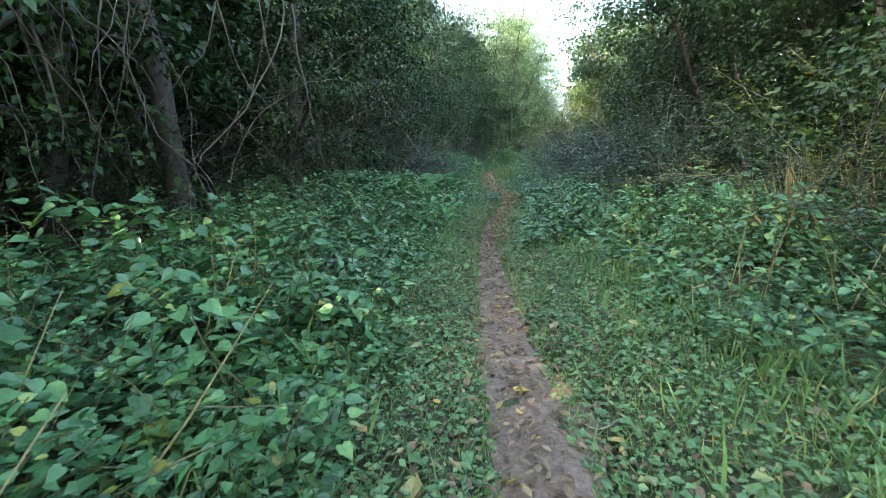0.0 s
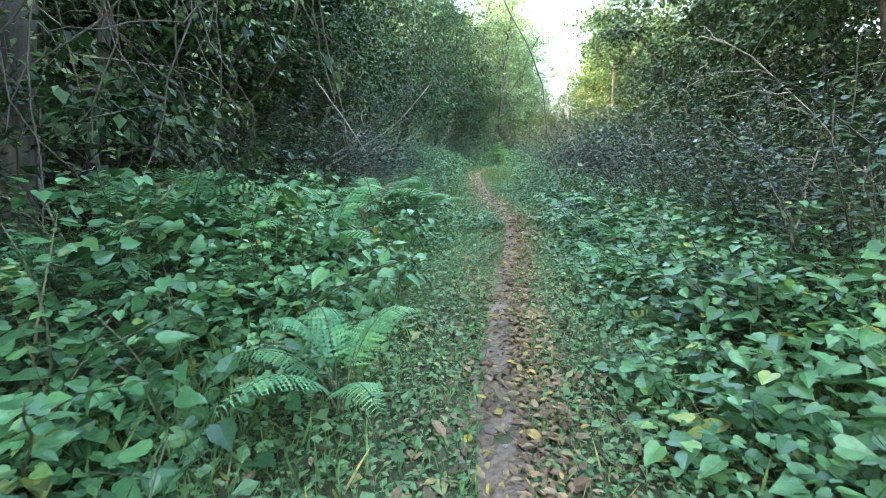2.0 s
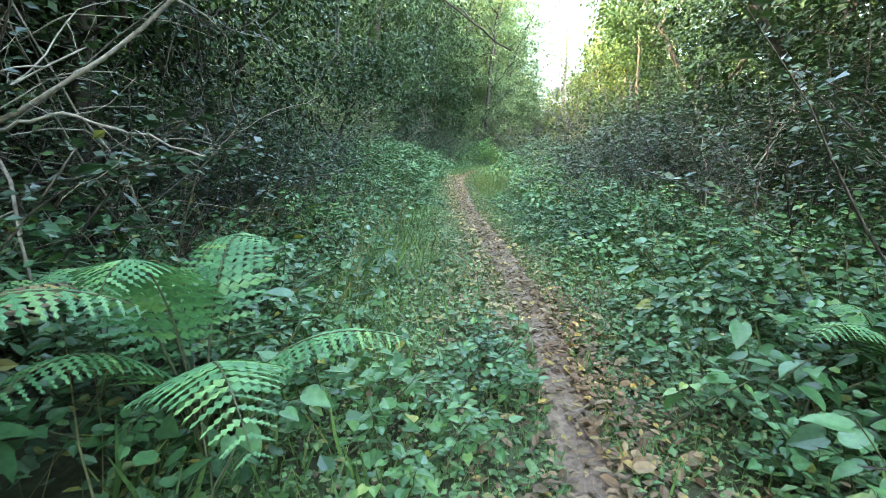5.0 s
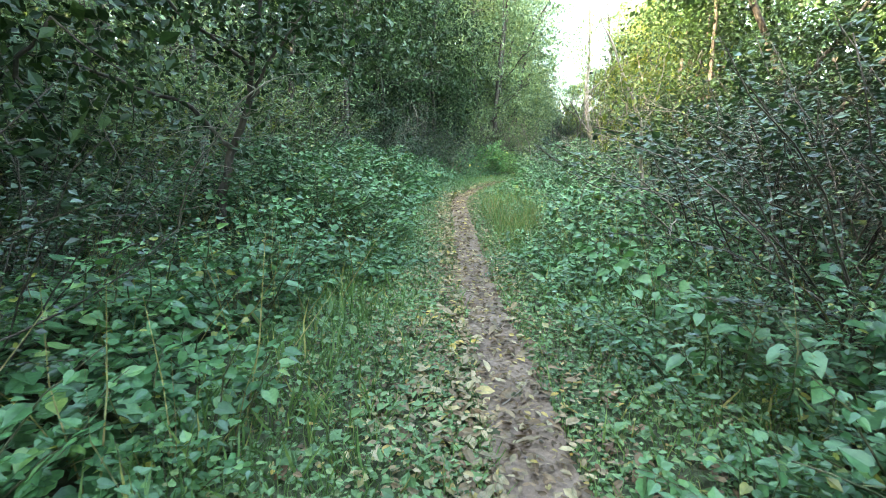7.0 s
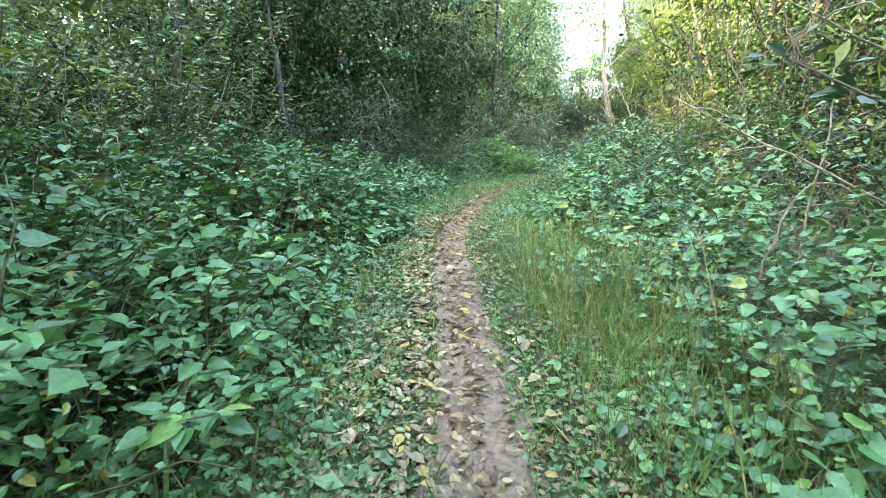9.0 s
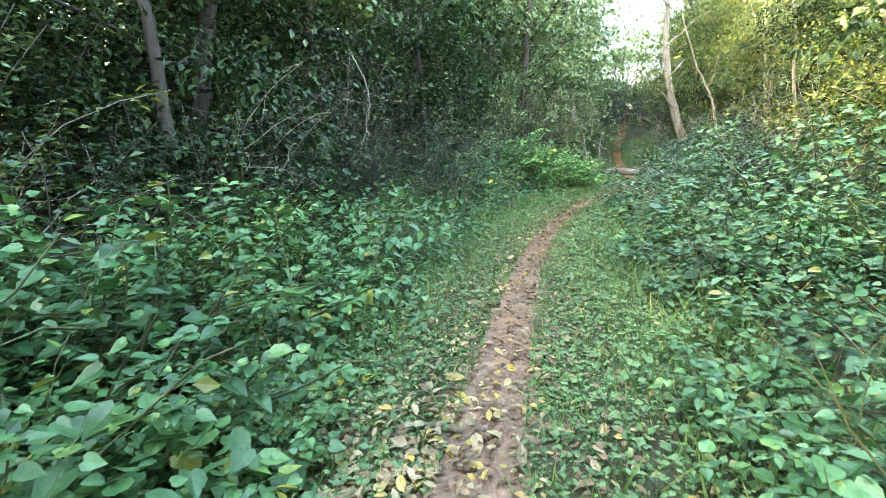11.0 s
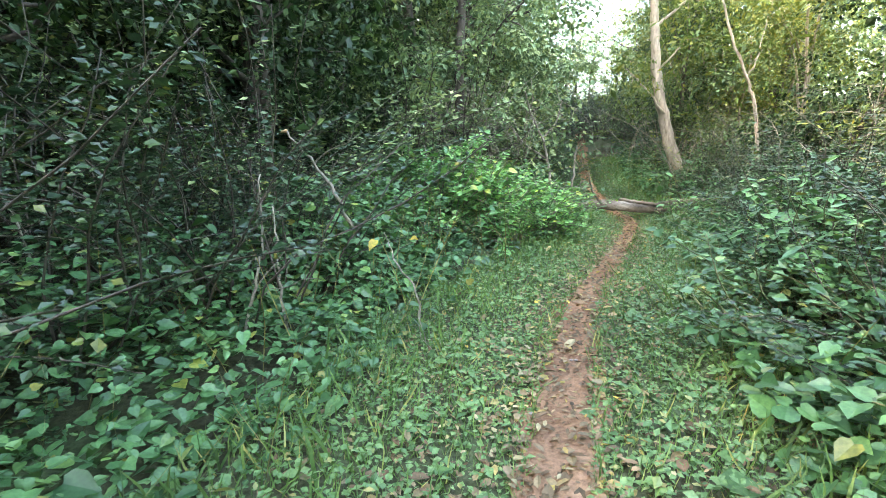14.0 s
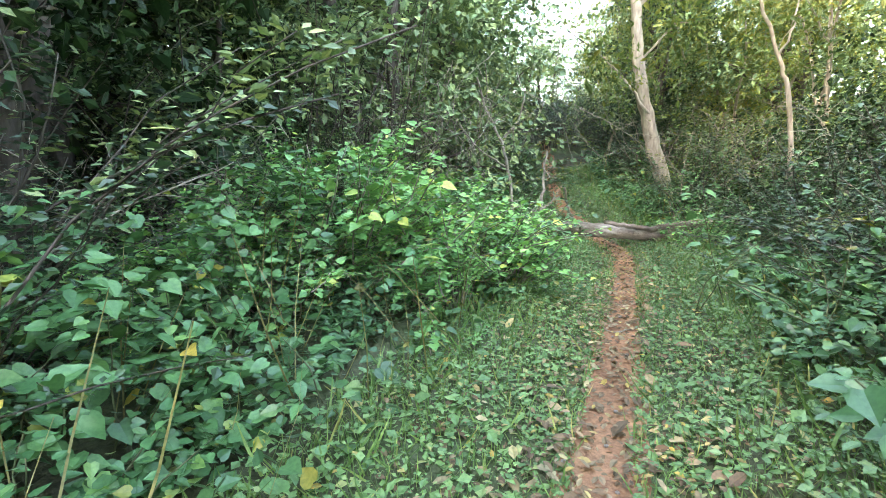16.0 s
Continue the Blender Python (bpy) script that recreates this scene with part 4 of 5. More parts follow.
def bare_branch(name, label, lines, mat=TWIG, seed=1, category="branch", twigs=4, group=""):
    """A leafless branch: its main line, side lines, and thin twigs along them. Each line: points and a radius."""
    r2 = np.random.default_rng(seed)
    root = thing(name, label, category, group)
    o = lifted(lines[0][0])[0]
    root.location = o
    fine = []
    for k, (pts, r) in enumerate(lines):
        ln = bent(lifted(pts) - o, 18, seed * 7 + k, 0.008)
        part("main_stem" if k == 0 else "side_branch", tubes_mesh("side_branch", [(ln, np.linspace(r, r * 0.45, 18))], mat, 7), root)
        for _ in range(twigs):
            j = r2.integers(5, 17)
            fine.append((wander(r2, ln[j], r2.normal(0, 1, 3), r2.uniform(0.15, 0.5), 6, 0.5, 0.05), np.linspace(r * 0.35, 0.0015, 7)))
    if fine:
        part("twig_spray", tubes_mesh("twig_spray", fine, mat, 4), root)["kind"] = "stuff"
    return root


bare_branch("dead_snag", "forked grey lichen-covered dead sapling beyond the log", [([(7.62, 40.0, 0.1), (7.5, 40.0, 1.18), (7.41, 40.0, 1.63), (7.14, 40.0, 2.06), (7.0, 40.0, 2.6)], 0.035), ([(7.41, 40.0, 1.63), (7.7, 40.0, 1.98), (7.8, 40.0, 2.4)], 0.02), ([(7.5, 40, 1.2), (7.0, 40, 1.5), (6.7, 40, 1.9)], 0.018)], TWIG, 41, "dead tree", 6)
bare_branch("dead_snag", "small crooked dead stem rising from the log", [([(7.5, 38.8, 0.1), (7.5, 38.8, 0.57), (7.57, 38.8, 0.86), (7.55, 38.8, 1.17), (7.62, 38.8, 1.42)], 0.03), ([(7.5, 38.8, 0.55), (7.2, 38.75, 0.72)], 0.02), ([(7.5, 38.8, 0.6), (7.75, 38.7, 0.8)], 0.015)], TWIG, 42, "dead tree", 3)
bare_branch("broken_bough", "broken pale bough stub in the bushes", [([(11.4, 43.7, 1.1), (11.6, 43.75, 1.7), (11.83, 43.8, 2.1)], 0.06)], PALEBARK, 43, "branch", 0)
bare_branch("hanging_branch", "pale bare branch hanging from the dark tree", [([(1.52, 31.9, 2.7), (1.73, 31.85, 2.25), (1.73, 31.77, 1.88), (1.64, 31.72, 1.57), (1.52, 31.65, 1.2)], 0.014), ([(1.66, 31.73, 1.63), (1.79, 31.68, 1.42), (1.94, 31.63, 1.23)], 0.009), ([(1.79, 31.82, 2.11), (2.06, 31.78, 2.0), (2.27, 31.76, 1.99)], 0.008), ([(1.7, 31.7, 1.6), (1.62, 31.6, 1.3), (1.6, 31.6, 1.1)], 0.007)], TWIG, 44, "branch", 3)
bare_branch("leaning_stick", "thin pale stick standing in the herbs", [([(2.3, 31.65, 0.05), (2.37, 31.72, 0.35), (2.34, 31.81, 0.74)], 0.008)], TWIG, 45, "stick", 0)
stick = bare_branch("snapped_branch", "snapped pale branch with a raw orange break", [([(3.6, 33.72, 0.75), (3.47, 33.77, 1.05), (3.26, 33.86, 1.35), (3.15, 33.9, 1.5)], 0.016)], TWIG, 46, "branch", 1)
part("raw_break", tubes_mesh("raw_break", [(np.array([(3.15, 33.9, 1.5), (3.12, 33.905, 1.505), (3.09, 33.91, 1.475)]) - np.array([3.6, 33.72, 0.75]), np.array([0.017, 0.014, 0.004]))], RAW, 7), stick, "raw orange splintered wood")
bare_branch("dead_stalk", "bent dry stalk at the verge", [([(4.02, 32.97, 0.03), (4.01, 33.04, 0.38), (3.91, 33.08, 0.55), (3.81, 33.15, 0.8)], 0.008)], TWIG, 47, "stalk", 2)
bare_branch("woody_stem", "bare pale stems of a dark shrub", [([(2.86, 33.12, 0.1), (3.05, 33.16, 0.71), (3.07, 33.21, 1.2)], 0.012), ([(3.17, 33.09, 0.1), (3.14, 33.12, 0.6), (3.13, 33.17, 1.0)], 0.011)], TWIG, 48, "stem", 4)
bare_branch("fallen_branch", "long thin bare branch slanting out of the thicket", [([(-2.1, 12.63, 0.37), (-1.39, 12.65, 0.75), (-0.75, 12.68, 1.14), (-0.03, 12.69, 1.5), (0.5, 12.75, 2.1)], 0.014), ([(-0.75, 12.68, 1.14), (-0.2, 12.5, 1.25), (0.3, 12.4, 1.1)], 0.007)], TWIG, 49, "branch", 5)
bare_branch("fallen_branch", "thin bare branch slanting down through leaves", [([(-1.1, 12.7, 2.2), (-0.65, 12.56, 1.57), (-0.37, 12.44, 1.13), (-0.3, 12.39, 0.6)], 0.011), ([(-1.6, 12.42, 1.58), (-1.13, 12.38, 1.48), (-0.8, 12.34, 1.42)], 0.007)], TWIG, 50, "branch", 4)
bare_branch("overhanging_bough", "thin dark bare bough hanging over the verge", [([(0.3, 14.1, 2.7), (0.78, 13.94, 2.35), (1.2, 13.84, 2.04), (1.61, 13.73, 1.72)], 0.012), ([(0.78, 13.94, 2.35), (0.2, 13.6, 2.2), (-0.3, 13.4, 2.3)], 0.008)], BARK, 51, "branch", 5)
bare_branch("pale_stem", "pale leafless stem rising from the brambles", [([(4.6, 22.95, 0.2), (4.72, 22.98, 0.9), (4.86, 23.03, 1.22), (4.9, 23.1, 1.65)], 0.009)], TWIG, 52, "stem", 1)
bare_branch("pale_stem", "pale arching leafless stem in the brambles", [([(4.0, 22.5, 0.4), (4.15, 22.43, 0.95), (4.32, 22.41, 1.0), (4.5, 22.38, 0.88), (4.56, 22.34, 0.6)], 0.008)], TWIG, 53, "stem", 0)
bare_branch("thicket_branch", "grey dead branches at the foot of a dark shrub", [([(4.6, 20.6, 0.3), (4.35, 20.4, 0.75), (4.0, 20.3, 0.95), (3.75, 20.2, 0.9)], 0.014), ([(4.35, 20.4, 0.75), (4.7, 20.2, 0.95), (5.0, 20.1, 1.0)], 0.01), ([(4.45, 20.45, 0.6), (4.2, 20.1, 0.55), (4.1, 19.9, 0.4)], 0.009)], TWIG, 54, "branch", 6)
bare_branch("woody_stem", "bare forked stems of a shrub beside the path", [([(2.75, 8.6, 0.1), (2.85, 8.65, 0.5), (3.0, 8.7, 1.1)], 0.01), ([(2.85, 8.65, 0.5), (2.7, 8.6, 0.9)], 0.007), ([(3.1, 8.5, 0.1), (3.2, 8.5, 0.6), (3.15, 8.5, 1.0)], 0.009)], TWIG, 55, "stem", 4)


def vine_tangle(x, y, z0, z1, wide, n, seed, label, mat=BARK):
    r2 = np.random.default_rng(seed)
    root = thing("vine_tangle", label, "vines", "hanging vines")
    root.location = (x, y, float(land(x, y)))
    lines = []
    for _ in range(n):
        p = np.array([r2.normal(0, wide), r2.normal(0, wide * 0.35), r2.uniform(0.6 * z1, z1)])
        ln = wander(r2, p, (r2.normal(0, 0.5), r2.normal(0, 0.3), -1), r2.uniform(0.5, 1.0) * (z1 - z0), 10, 0.55, 0.12)
        lines.append((ln, np.linspace(0.007, 0.002, 11)))
    for ln in lines[:12]:
        part("vine", tubes_mesh("vine", [ln], mat, 5), root)
    part("vine_curtain", tubes_mesh("vine_curtain", lines[12:], mat, 4), root)["kind"] = "stuff"
    return root


vine_tangle(6.3, 40.3, 0.4, 2.6, 0.7, 80, 61, "curtain of dry brown vines hanging at the forest edge", TWIG)
vine_tangle(5.0, 39.6, 0.8, 2.6, 0.6, 60, 62, "curtain of dry brown vines hanging at the forest edge")
vine_tangle(1.0, 32.4, 1.0, 2.8, 0.5, 50, 63, "grey dry vines hanging in the willowy bush")
vine_tangle(5.6, 24.5, 0.8, 3.0, 0.6, 40, 64, "dry brown vines hanging over the bushes")
vine_tangle(-1.9, 8.5, 0.8, 3.2, 0.8, 45, 65, "grey dry vines hanging in the dark wood")
vine_tangle(-2.6, 3.5, 0.8, 3.4, 0.9, 45, 66, "grey dry vines hanging in the dark wood")
vine_tangle(-0.9, 15.9, 1.0, 2.8, 0.4, 30, 67, "dark dry vines hanging over the verge")


def bare_sapling(seed):
    """A leafless young tree: a few arching stems that fork into long thin twigs."""
    r2 = np.random.default_rng(seed)
    root = thing("bare_sapling", "leafless sapling with thin arching grey twigs", "sapling", "bare saplings")
    fine = []
    for k in range(3):
        a = r2.uniform(0, 6.28)
        stem = wander(r2, (0, 0, -0.05), (0.45 * math.cos(a), 0.45 * math.sin(a), 1), r2.uniform(2.0, 3.2), 14, 0.22, 0.03)
        part("stem", tubes_mesh("stem", [(stem, np.linspace(0.014, 0.004, 15))], TWIG, 6), root)
        for j in range(4, 14):
            b = r2.uniform(0, 6.28)
            twig = wander(r2, stem[j], (math.cos(b), math.sin(b), r2.uniform(0.0, 0.9)), r2.uniform(0.5, 1.3), 9, 0.3, 0.07)
            fine.append((twig, np.linspace(0.005, 0.0015, 10)))
            for i in (4, 7):
                fine.append((wander(r2, twig[i], r2.normal(0, 1, 3), r2.uniform(0.15, 0.45), 5, 0.4, 0.06), np.linspace(0.0025, 0.001, 6)))
    part("twig_spray", tubes_mesh("twig_spray", fine, TWIG, 4), root)["kind"] = "stuff"
    return root


BARES = [bare_sapling(400 + k) for k in range(4)]
for k, (x, y, s) in enumerate(((-1.7, 11.6, 0.9), (-2.4, 9.6, 1.0), (-0.8, 14.4, 0.8), (-3.2, 7.4, 1.1), (3.9, 11.0, 0.8), (4.3, 9.0, 0.9), (-1.1, 24.6, 0.7), (-0.3, 27.2, 0.8), (0.2, 29.6, 0.9), (0.9, 31.4, 0.9), (1.9, 33.0, 0.8),
                            (2.6, 35.2, 0.8), (3.4, 37.6, 0.8), (4.6, 39.6, 0.9), (6.0, 40.6, 0.9), (10.6, 39.8, 1.0), (11.6, 38.4, 1.0), (10.2, 36.2, 0.9), (9.2, 34.2, 0.8), (5.2, 19.4, 0.9), (5.6, 22.4, 0.9), (-1.0, 20.4, 0.8), (4.5, 16.2, 0.8), (12.6, 41.2, 1.1))):
    put(BARES[k % 4], x, y, 77.0 * k, s)
for proto in BARES:
    discard(proto)


# ---- the woods further off, past counting ----
for sgn, name in ((-1, "woods_west"), (1, "woods_east")):
    n = 34000 if sgn < 0 else 24000
    y = rng.uniform(-8, 66, n)
    clump = np.floor(y / 1.7) + 37 * rng.integers(0, 3, n)
    cx, ch = np.sin(clump * 12.9898) * 2.0, 6.5 + 3.0 * np.sin(clump * 78.233)
    u = rng.uniform(0, 1, n)
    x = path_x(y) + sgn * (np.where(sgn < 0, 9.6, 11.5) + np.abs(cx) + rng.normal(0, 0.8, n) * (0.5 + np.sin(np.pi * u)))
    at = np.stack([x, y + rng.normal(0, 0.3, n), land(x, y) + u * ch], -1)
    # left open along the unseen break that lets the sun through
    if sgn < 0:
        at = at[np.abs(y + 1.2) > 2.2]
        n = len(at)
    tagged(new(name, leaf_mesh(name, BROAD, at, rng.normal(0, 1, (n, 3)) + [0, 0, -0.4], random_up(rng, n, 0.8), 0.36 * rng.lognormal(0, 0.3, n), TREE)), "dense dark green woods behind the first trees", "woods", kind="stuff")


# ---- undergrowth: a carpet of leaves whose top rises away from the path ----
def carpet_top(x, y):
    d = side(x, y)
    left = np.interp(y, [0, 4, 10, 13, 15, 19, 21, 26, 30, 32, 35, 38, 40], [0.72, 0.66, 0.6, 0.5, 0.22, 0.25, 0.8, 0.8, 0.68, 0.48, 0.68, 0.9, 0.5])
    left_in = np.interp(y, [0, 4, 6, 10, 12, 15, 19, 21, 26, 30, 34, 40], [0.75, 0.75, 0.75, 0.85, 0.85, 1.35, 1.15, 0.7, 0.7, 0.9, 1.3, 1.2])
    right = np.interp(y, [0, 3, 6, 9, 14, 20, 24, 28, 34, 38], [0.45, 0.5, 0.5, 0.42, 0.42, 0.5, 0.75, 0.9, 0.95, 0.95])
    right_in = np.interp(y, [0, 3, 6, 9, 14, 20, 24, 28, 34, 40], [1.15, 1.1, 0.75, 0.55, 0.5, 0.45, 0.8, 0.9, 1.0, 1.0])
    inner, top = np.where(d < 0, left_in, right_in), np.where(d < 0, left, right)
    a = np.abs(d) + 0.18 * wave(x, y, 1.9, 3)
    h = top * (0.18 + 0.82 * smooth(0, 0.9, a - inner)) * (a > inner - 0.05)
    mound = smooth(-0.55, 0.75, 0.55 * wave(x, y, 1.6, 5) + 0.55 * wave(x, y, 3.7, 7) + 0.15 * wave(x, y, 8.0, 8))
    return h * (0.3 + 1.2 * mound)


n = 235000
y = rng.uniform(-2.5, 44, n)
x = path_x(y) + rng.choice([-1, 1], n) * (0.3 + rng.uniform(0, 1, n) ** 0.9 * 3.3)
h = carpet_top(x, y)
keep = (h > 0.06) & (wave(x, y, 2.7, 9) + 0.35 * rng.normal(size=n) > -1.0) & (rng.random(n) < np.clip(1.25 - 0.25 * np.abs(side(x, y)), 0.35, 1))
x, y, h = x[keep], y[keep], h[keep]
z = land(x, y) + h * (1 - 0.8 * rng.random(len(x)) ** 1.5)
e = 0.05
grad = np.stack([-(carpet_top(x + e, y) - carpet_top(x - e, y)), -(carpet_top(x, y + e) - carpet_top(x, y - e)), np.full(len(x), 2 * e)], -1)
up = unit(unit(grad) * 0.7 + random_up(rng, len(x), 0.62))
kind_a = np.sin(1.1 * x + 0.6 * y) + 0.8 * np.sin(0.53 * y - 0.9 * x + 2) + rng.normal(0, 0.5, len(x)) > 0.35
at = np.stack([x, y, z], -1)
for pick, shape, size, mat, name, label in ((~kind_a, HEART, 0.048, HERB, "undergrowth", "dense carpet of broad green herb leaves under the trees"),
                                            (kind_a, OVAL, 0.041, BRAMBLE, "bramble_carpet", "dense carpet of small green bramble leaves")):
    m = int(pick.sum())
    tagged(new(name, leaf_mesh(name, shape, at[pick], flat_ways(rng, m, -0.1), up[pick], size * (1.15 + 0.35 * wave(at[pick, 0], at[pick, 1], 0.8, 4)) * np.minimum(rng.lognormal(0, 0.36, m), 1.7), mat)), label, "undergrowth", kind="stuff")


# ---- grass and small ground plants: too many to count ----
def strewn(n, y0, y1, dmin, dmax, both=True, power=1.0):
    y = rng.uniform(y0, y1, n)
    d = path_half(y) * dmin + rng.uniform(0, 1, n) ** power * (dmax - path_half(y) * dmin)
    s = np.where(rng.random(n) < 0.5, -1, 1)
    x = path_x(y) + s * d
    return np.stack([x, y, land(x, y)], -1)


at = strewn(130000, -1, 44, 0.66, 1.5, power=1.25)
way = np.stack([rng.normal(0, 0.45, len(at)), rng.normal(0, 0.45, len(at)), np.ones(len(at))], -1)
tall = 0.07 + 0.07 * smooth(0.2, 1.2, np.abs(side(at[:, 0], at[:, 1])))
gr = new("grass", leaf_mesh("grass", BLADE, at - [0, 0, 0.01], way, flat_ways(rng, len(at), 0), tall * rng.lognormal(0, 0.35, len(at)), GRASS))
tagged(gr, "short green grass beside the footpath", "grass", kind="stuff")

at = strewn(200000, -1, 44, 0.68, 1.5, power=1.1)
at[:, 2] += rng.uniform(0.008, 0.09, len(at)) * smooth(0.1, 0.6, np.abs(side(at[:, 0], at[:, 1])))+ 0.008
cov = new("ground_cover", leaf_mesh("ground_cover", BROAD, at, flat_ways(rng, len(at)), random_up(rng, len(at), 0.35), 0.028 * rng.lognormal(0, 0.4, len(at)), CLOVER))
tagged(cov, "low creeping green leaves covering the verge", "ground cover", kind="stuff")

at = strewn(45000, -2, 46, 5.0, 5.2, power=0.9)
at[:, 2] += rng.uniform(0.02, 0.26, len(at))
low = new("low_herbs", leaf_mesh("low_herbs", HEART, at, flat_ways(rng, len(at), -0.1), random_up(rng, len(at), 0.5), 0.055 * rng.lognormal(0, 0.35, len(at)), BRAMBLE))
tagged(low, "low green herb leaves covering the ground between the bushes", "undergrowth", kind="stuff")

at = strewn(24000, -2, 46, 0.0, 1.2, power=1.4)
at[:, 2] += rng.uniform(0.01, 0.05, len(at))
lit = new("leaf_litter", leaf_mesh("leaf_litter", OVAL, at, flat_ways(rng, len(at), 0), random_up(rng, len(at), 0.25), 0.035 * rng.lognormal(0, 0.35, len(at)), DRY))
tagged(lit, "dry brown fallen leaves scattered over path and verge", "leaf litter", kind="stuff")


# ---- fallen leaves that can be told apart, on path and verge ----
def big_leaf_mesh(name, mat, curl):
    form = BIGLEAF[0].copy()
    form[:, 2] += curl * (form[:, 0] ** 2 + form[:, 1] ** 2)
    form[:, 1] *= 0.8
    return mesh_from(name, form, BIGLEAF[1], mat, True)


FALLEN = [big_leaf_mesh("fallen_leaf", DRY, 0.25), big_leaf_mesh("fallen_leaf", DRY, -0.2), big_leaf_mesh("fallen_leaf", YELLOW, 0.1)]
for k in range(240):
    y = rng.uniform(0.5, 38)
    x = float(path_x(y)) + rng.normal(0, 0.3)
    kind = 2 if rng.random() < 0.16 else int(rng.integers(2))
    ob = new("fallen_leaf", FALLEN[kind])
    sz = rng.uniform(0.045, 0.085)
    ob.matrix_world = pose(x, y, float(land(x, y)) + 0.025, rng.normal(0, 14), rng.normal(0, 14), rng.uniform(0, 360)) @ Matrix.Scale(sz, 4)
    tagged(ob, "yellow fallen leaf lying on the ground" if kind == 2 else "dry brown curled fallen leaf on the ground", "fallen leaf", "fallen leaves")

# ---- large-leaved climbers whose leaves stand out singly ----
GREENLEAF = [big_leaf_mesh("leaf", HERB, -0.08), big_leaf_mesh("leaf", HERB, 0.06)]
GOLDLEAF = big_leaf_mesh("leaf", YELLOW, -0.05)


def climber(x, y, height, leaves, size, seed, gold=0):
    r2 = np.random.default_rng(seed)
    root = thing("broad_leaved_climber", "soft climbing plant with large heart-shaped leaves" + (" and yellowing ones" if gold else ""), "climber", "large-leaved climbers")
    root.location = (x, y, float(land(x, y)))
    lines = []
    for k in range(3):
        lines.append(wander(r2, (r2.normal(0, 0.08), r2.normal(0, 0.08), 0), (r2.normal(0, 0.3), r2.normal(0, 0.3), 1), height, 8, 0.3, 0.03))
        part("stem", tubes_mesh("stem", [(lines[-1], np.linspace(0.005, 0.002, 9))], STEM, 5), root)
    for k in range(leaves):
        ln = lines[k % 3]
        u = r2.uniform(0.35, 1.0) * 8
        i = min(int(u), 7)
        p = ln[i] + (ln[i + 1] - ln[i]) * (u - i)
        a = r2.uniform(0, 360)
        out = Vector((math.cos(radians(a)), math.sin(radians(a)), 0.1)) * r2.uniform(0.03, 0.16)
        ob = part("leaf", GOLDLEAF if k < gold else GREENLEAF[k % 2], root, "yellow leaf" if k < gold else "")
        ob.matrix_local = pose(p[0] + out.x, p[1] + out.y, p[2] + out.z, r2.normal(0, 22), r2.normal(18, 18), a) @ Matrix.Scale(size * r2.uniform(0.7, 1.2), 4)
    return root


for k, (x, y, h, n, size, gold) in enumerate(((3.8, 34.5, 0.62, 22, 0.095, 3), (4.1, 35.0, 0.5, 24, 0.075, 0), (4.5, 34.7, 0.4, 20, 0.075, 0), (4.0, 35.7, 0.6, 24, 0.075, 0), (4.9, 35.6, 0.45, 20, 0.08, 1), (4.6, 36.5, 0.7, 24, 0.075, 0),
                                               (3.3, 36.2, 0.7, 24, 0.075, 0), (4.3, 37.2, 1.2, 26, 0.075, 0), (2.3, 29.2, 0.75, 24, 0.075, 1), (2.6, 29.8, 0.6, 22, 0.075, 0), (2.2, 28.2, 0.8, 24, 0.075, 0), (7.2, 34.6, 0.8, 24, 0.085, 0), (7.5, 35.6, 1.0, 24, 0.085, 0),
                                               (-0.4, 8.4, 0.65, 24, 0.085, 1), (-0.1, 9.2, 0.6, 22, 0.085, 0), (-0.5, 7.2, 0.65, 24, 0.085, 0), (-0.2, 6.2, 0.6, 22, 0.085, 0), (0.1, 11.0, 0.55, 24, 0.075, 0), (0.3, 11.8, 0.5, 24, 0.075, 1), (2.1, 9.4, 0.4, 20, 0.075, 0), (2.6, 10.4, 0.4, 20, 0.075, 0),
                                               (-0.9, 1.7, 0.6, 24, 0.085, 0), (-1.3, 2.4, 0.65, 24, 0.085, 1), (-0.8, 3.2, 0.6, 24, 0.085, 0), (0.5, 17.6, 0.4, 20, 0.075, 0), (0.2, 16.8, 0.35, 20, 0.075, 1), (3.2, 18.2, 0.5, 22, 0.075, 0), (3.4, 19.2, 0.5, 22, 0.075, 0), (1.3, 22.6, 0.75, 24, 0.075, 0), (1.1, 21.9, 0.8, 24, 0.075, 0), (0.9, 23.4, 0.8, 24, 0.075, 0))):
    climber(x, y, h, n, size, 700 + k, gold)
more = np.random.default_rng(15)
for x0, x1, y0, y1, h, size, count in ((1.0, 2.2, 27.2, 30.2, 0.75, 0.115, 8), (3.0, 3.9, 16.8, 21.0, 0.6, 0.105, 8), (-0.8, 0.05, 7.6, 9.4, 0.62, 0.1, 6), (-0.6, 0.5, 10.4, 11.8, 0.6, 0.095, 6), (1.95, 2.8, 9.6, 12.6, 0.42, 0.1, 6), (3.1, 4.6, 34.0, 36.4, 0.5, 0.085, 6), (0.3, 1.2, 20.6, 23.2, 0.85, 0.09, 5), (-1.5, -0.6, 1.8, 4.6, 0.62, 0.09, 5)):
    for k in range(count):
        climber(more.uniform(x0, x1), more.uniform(y0, y1), h * more.uniform(0.8, 1.15), 24, size, 800 + int(10 * y0) + 40 * k, 1 if k % 5 == 4 else 0)


# ---- dry stalks standing among the herbs ----
at = strewn(3200, -1, 44, 2.5, 3.2, power=0.9)
at = at[np.abs(at[:, 0] - path_x(at[:, 1])) > 1.1]
way = np.stack([rng.normal(0, 0.4, len(at)), rng.normal(0, 0.4, len(at)), np.ones(len(at))], -1)
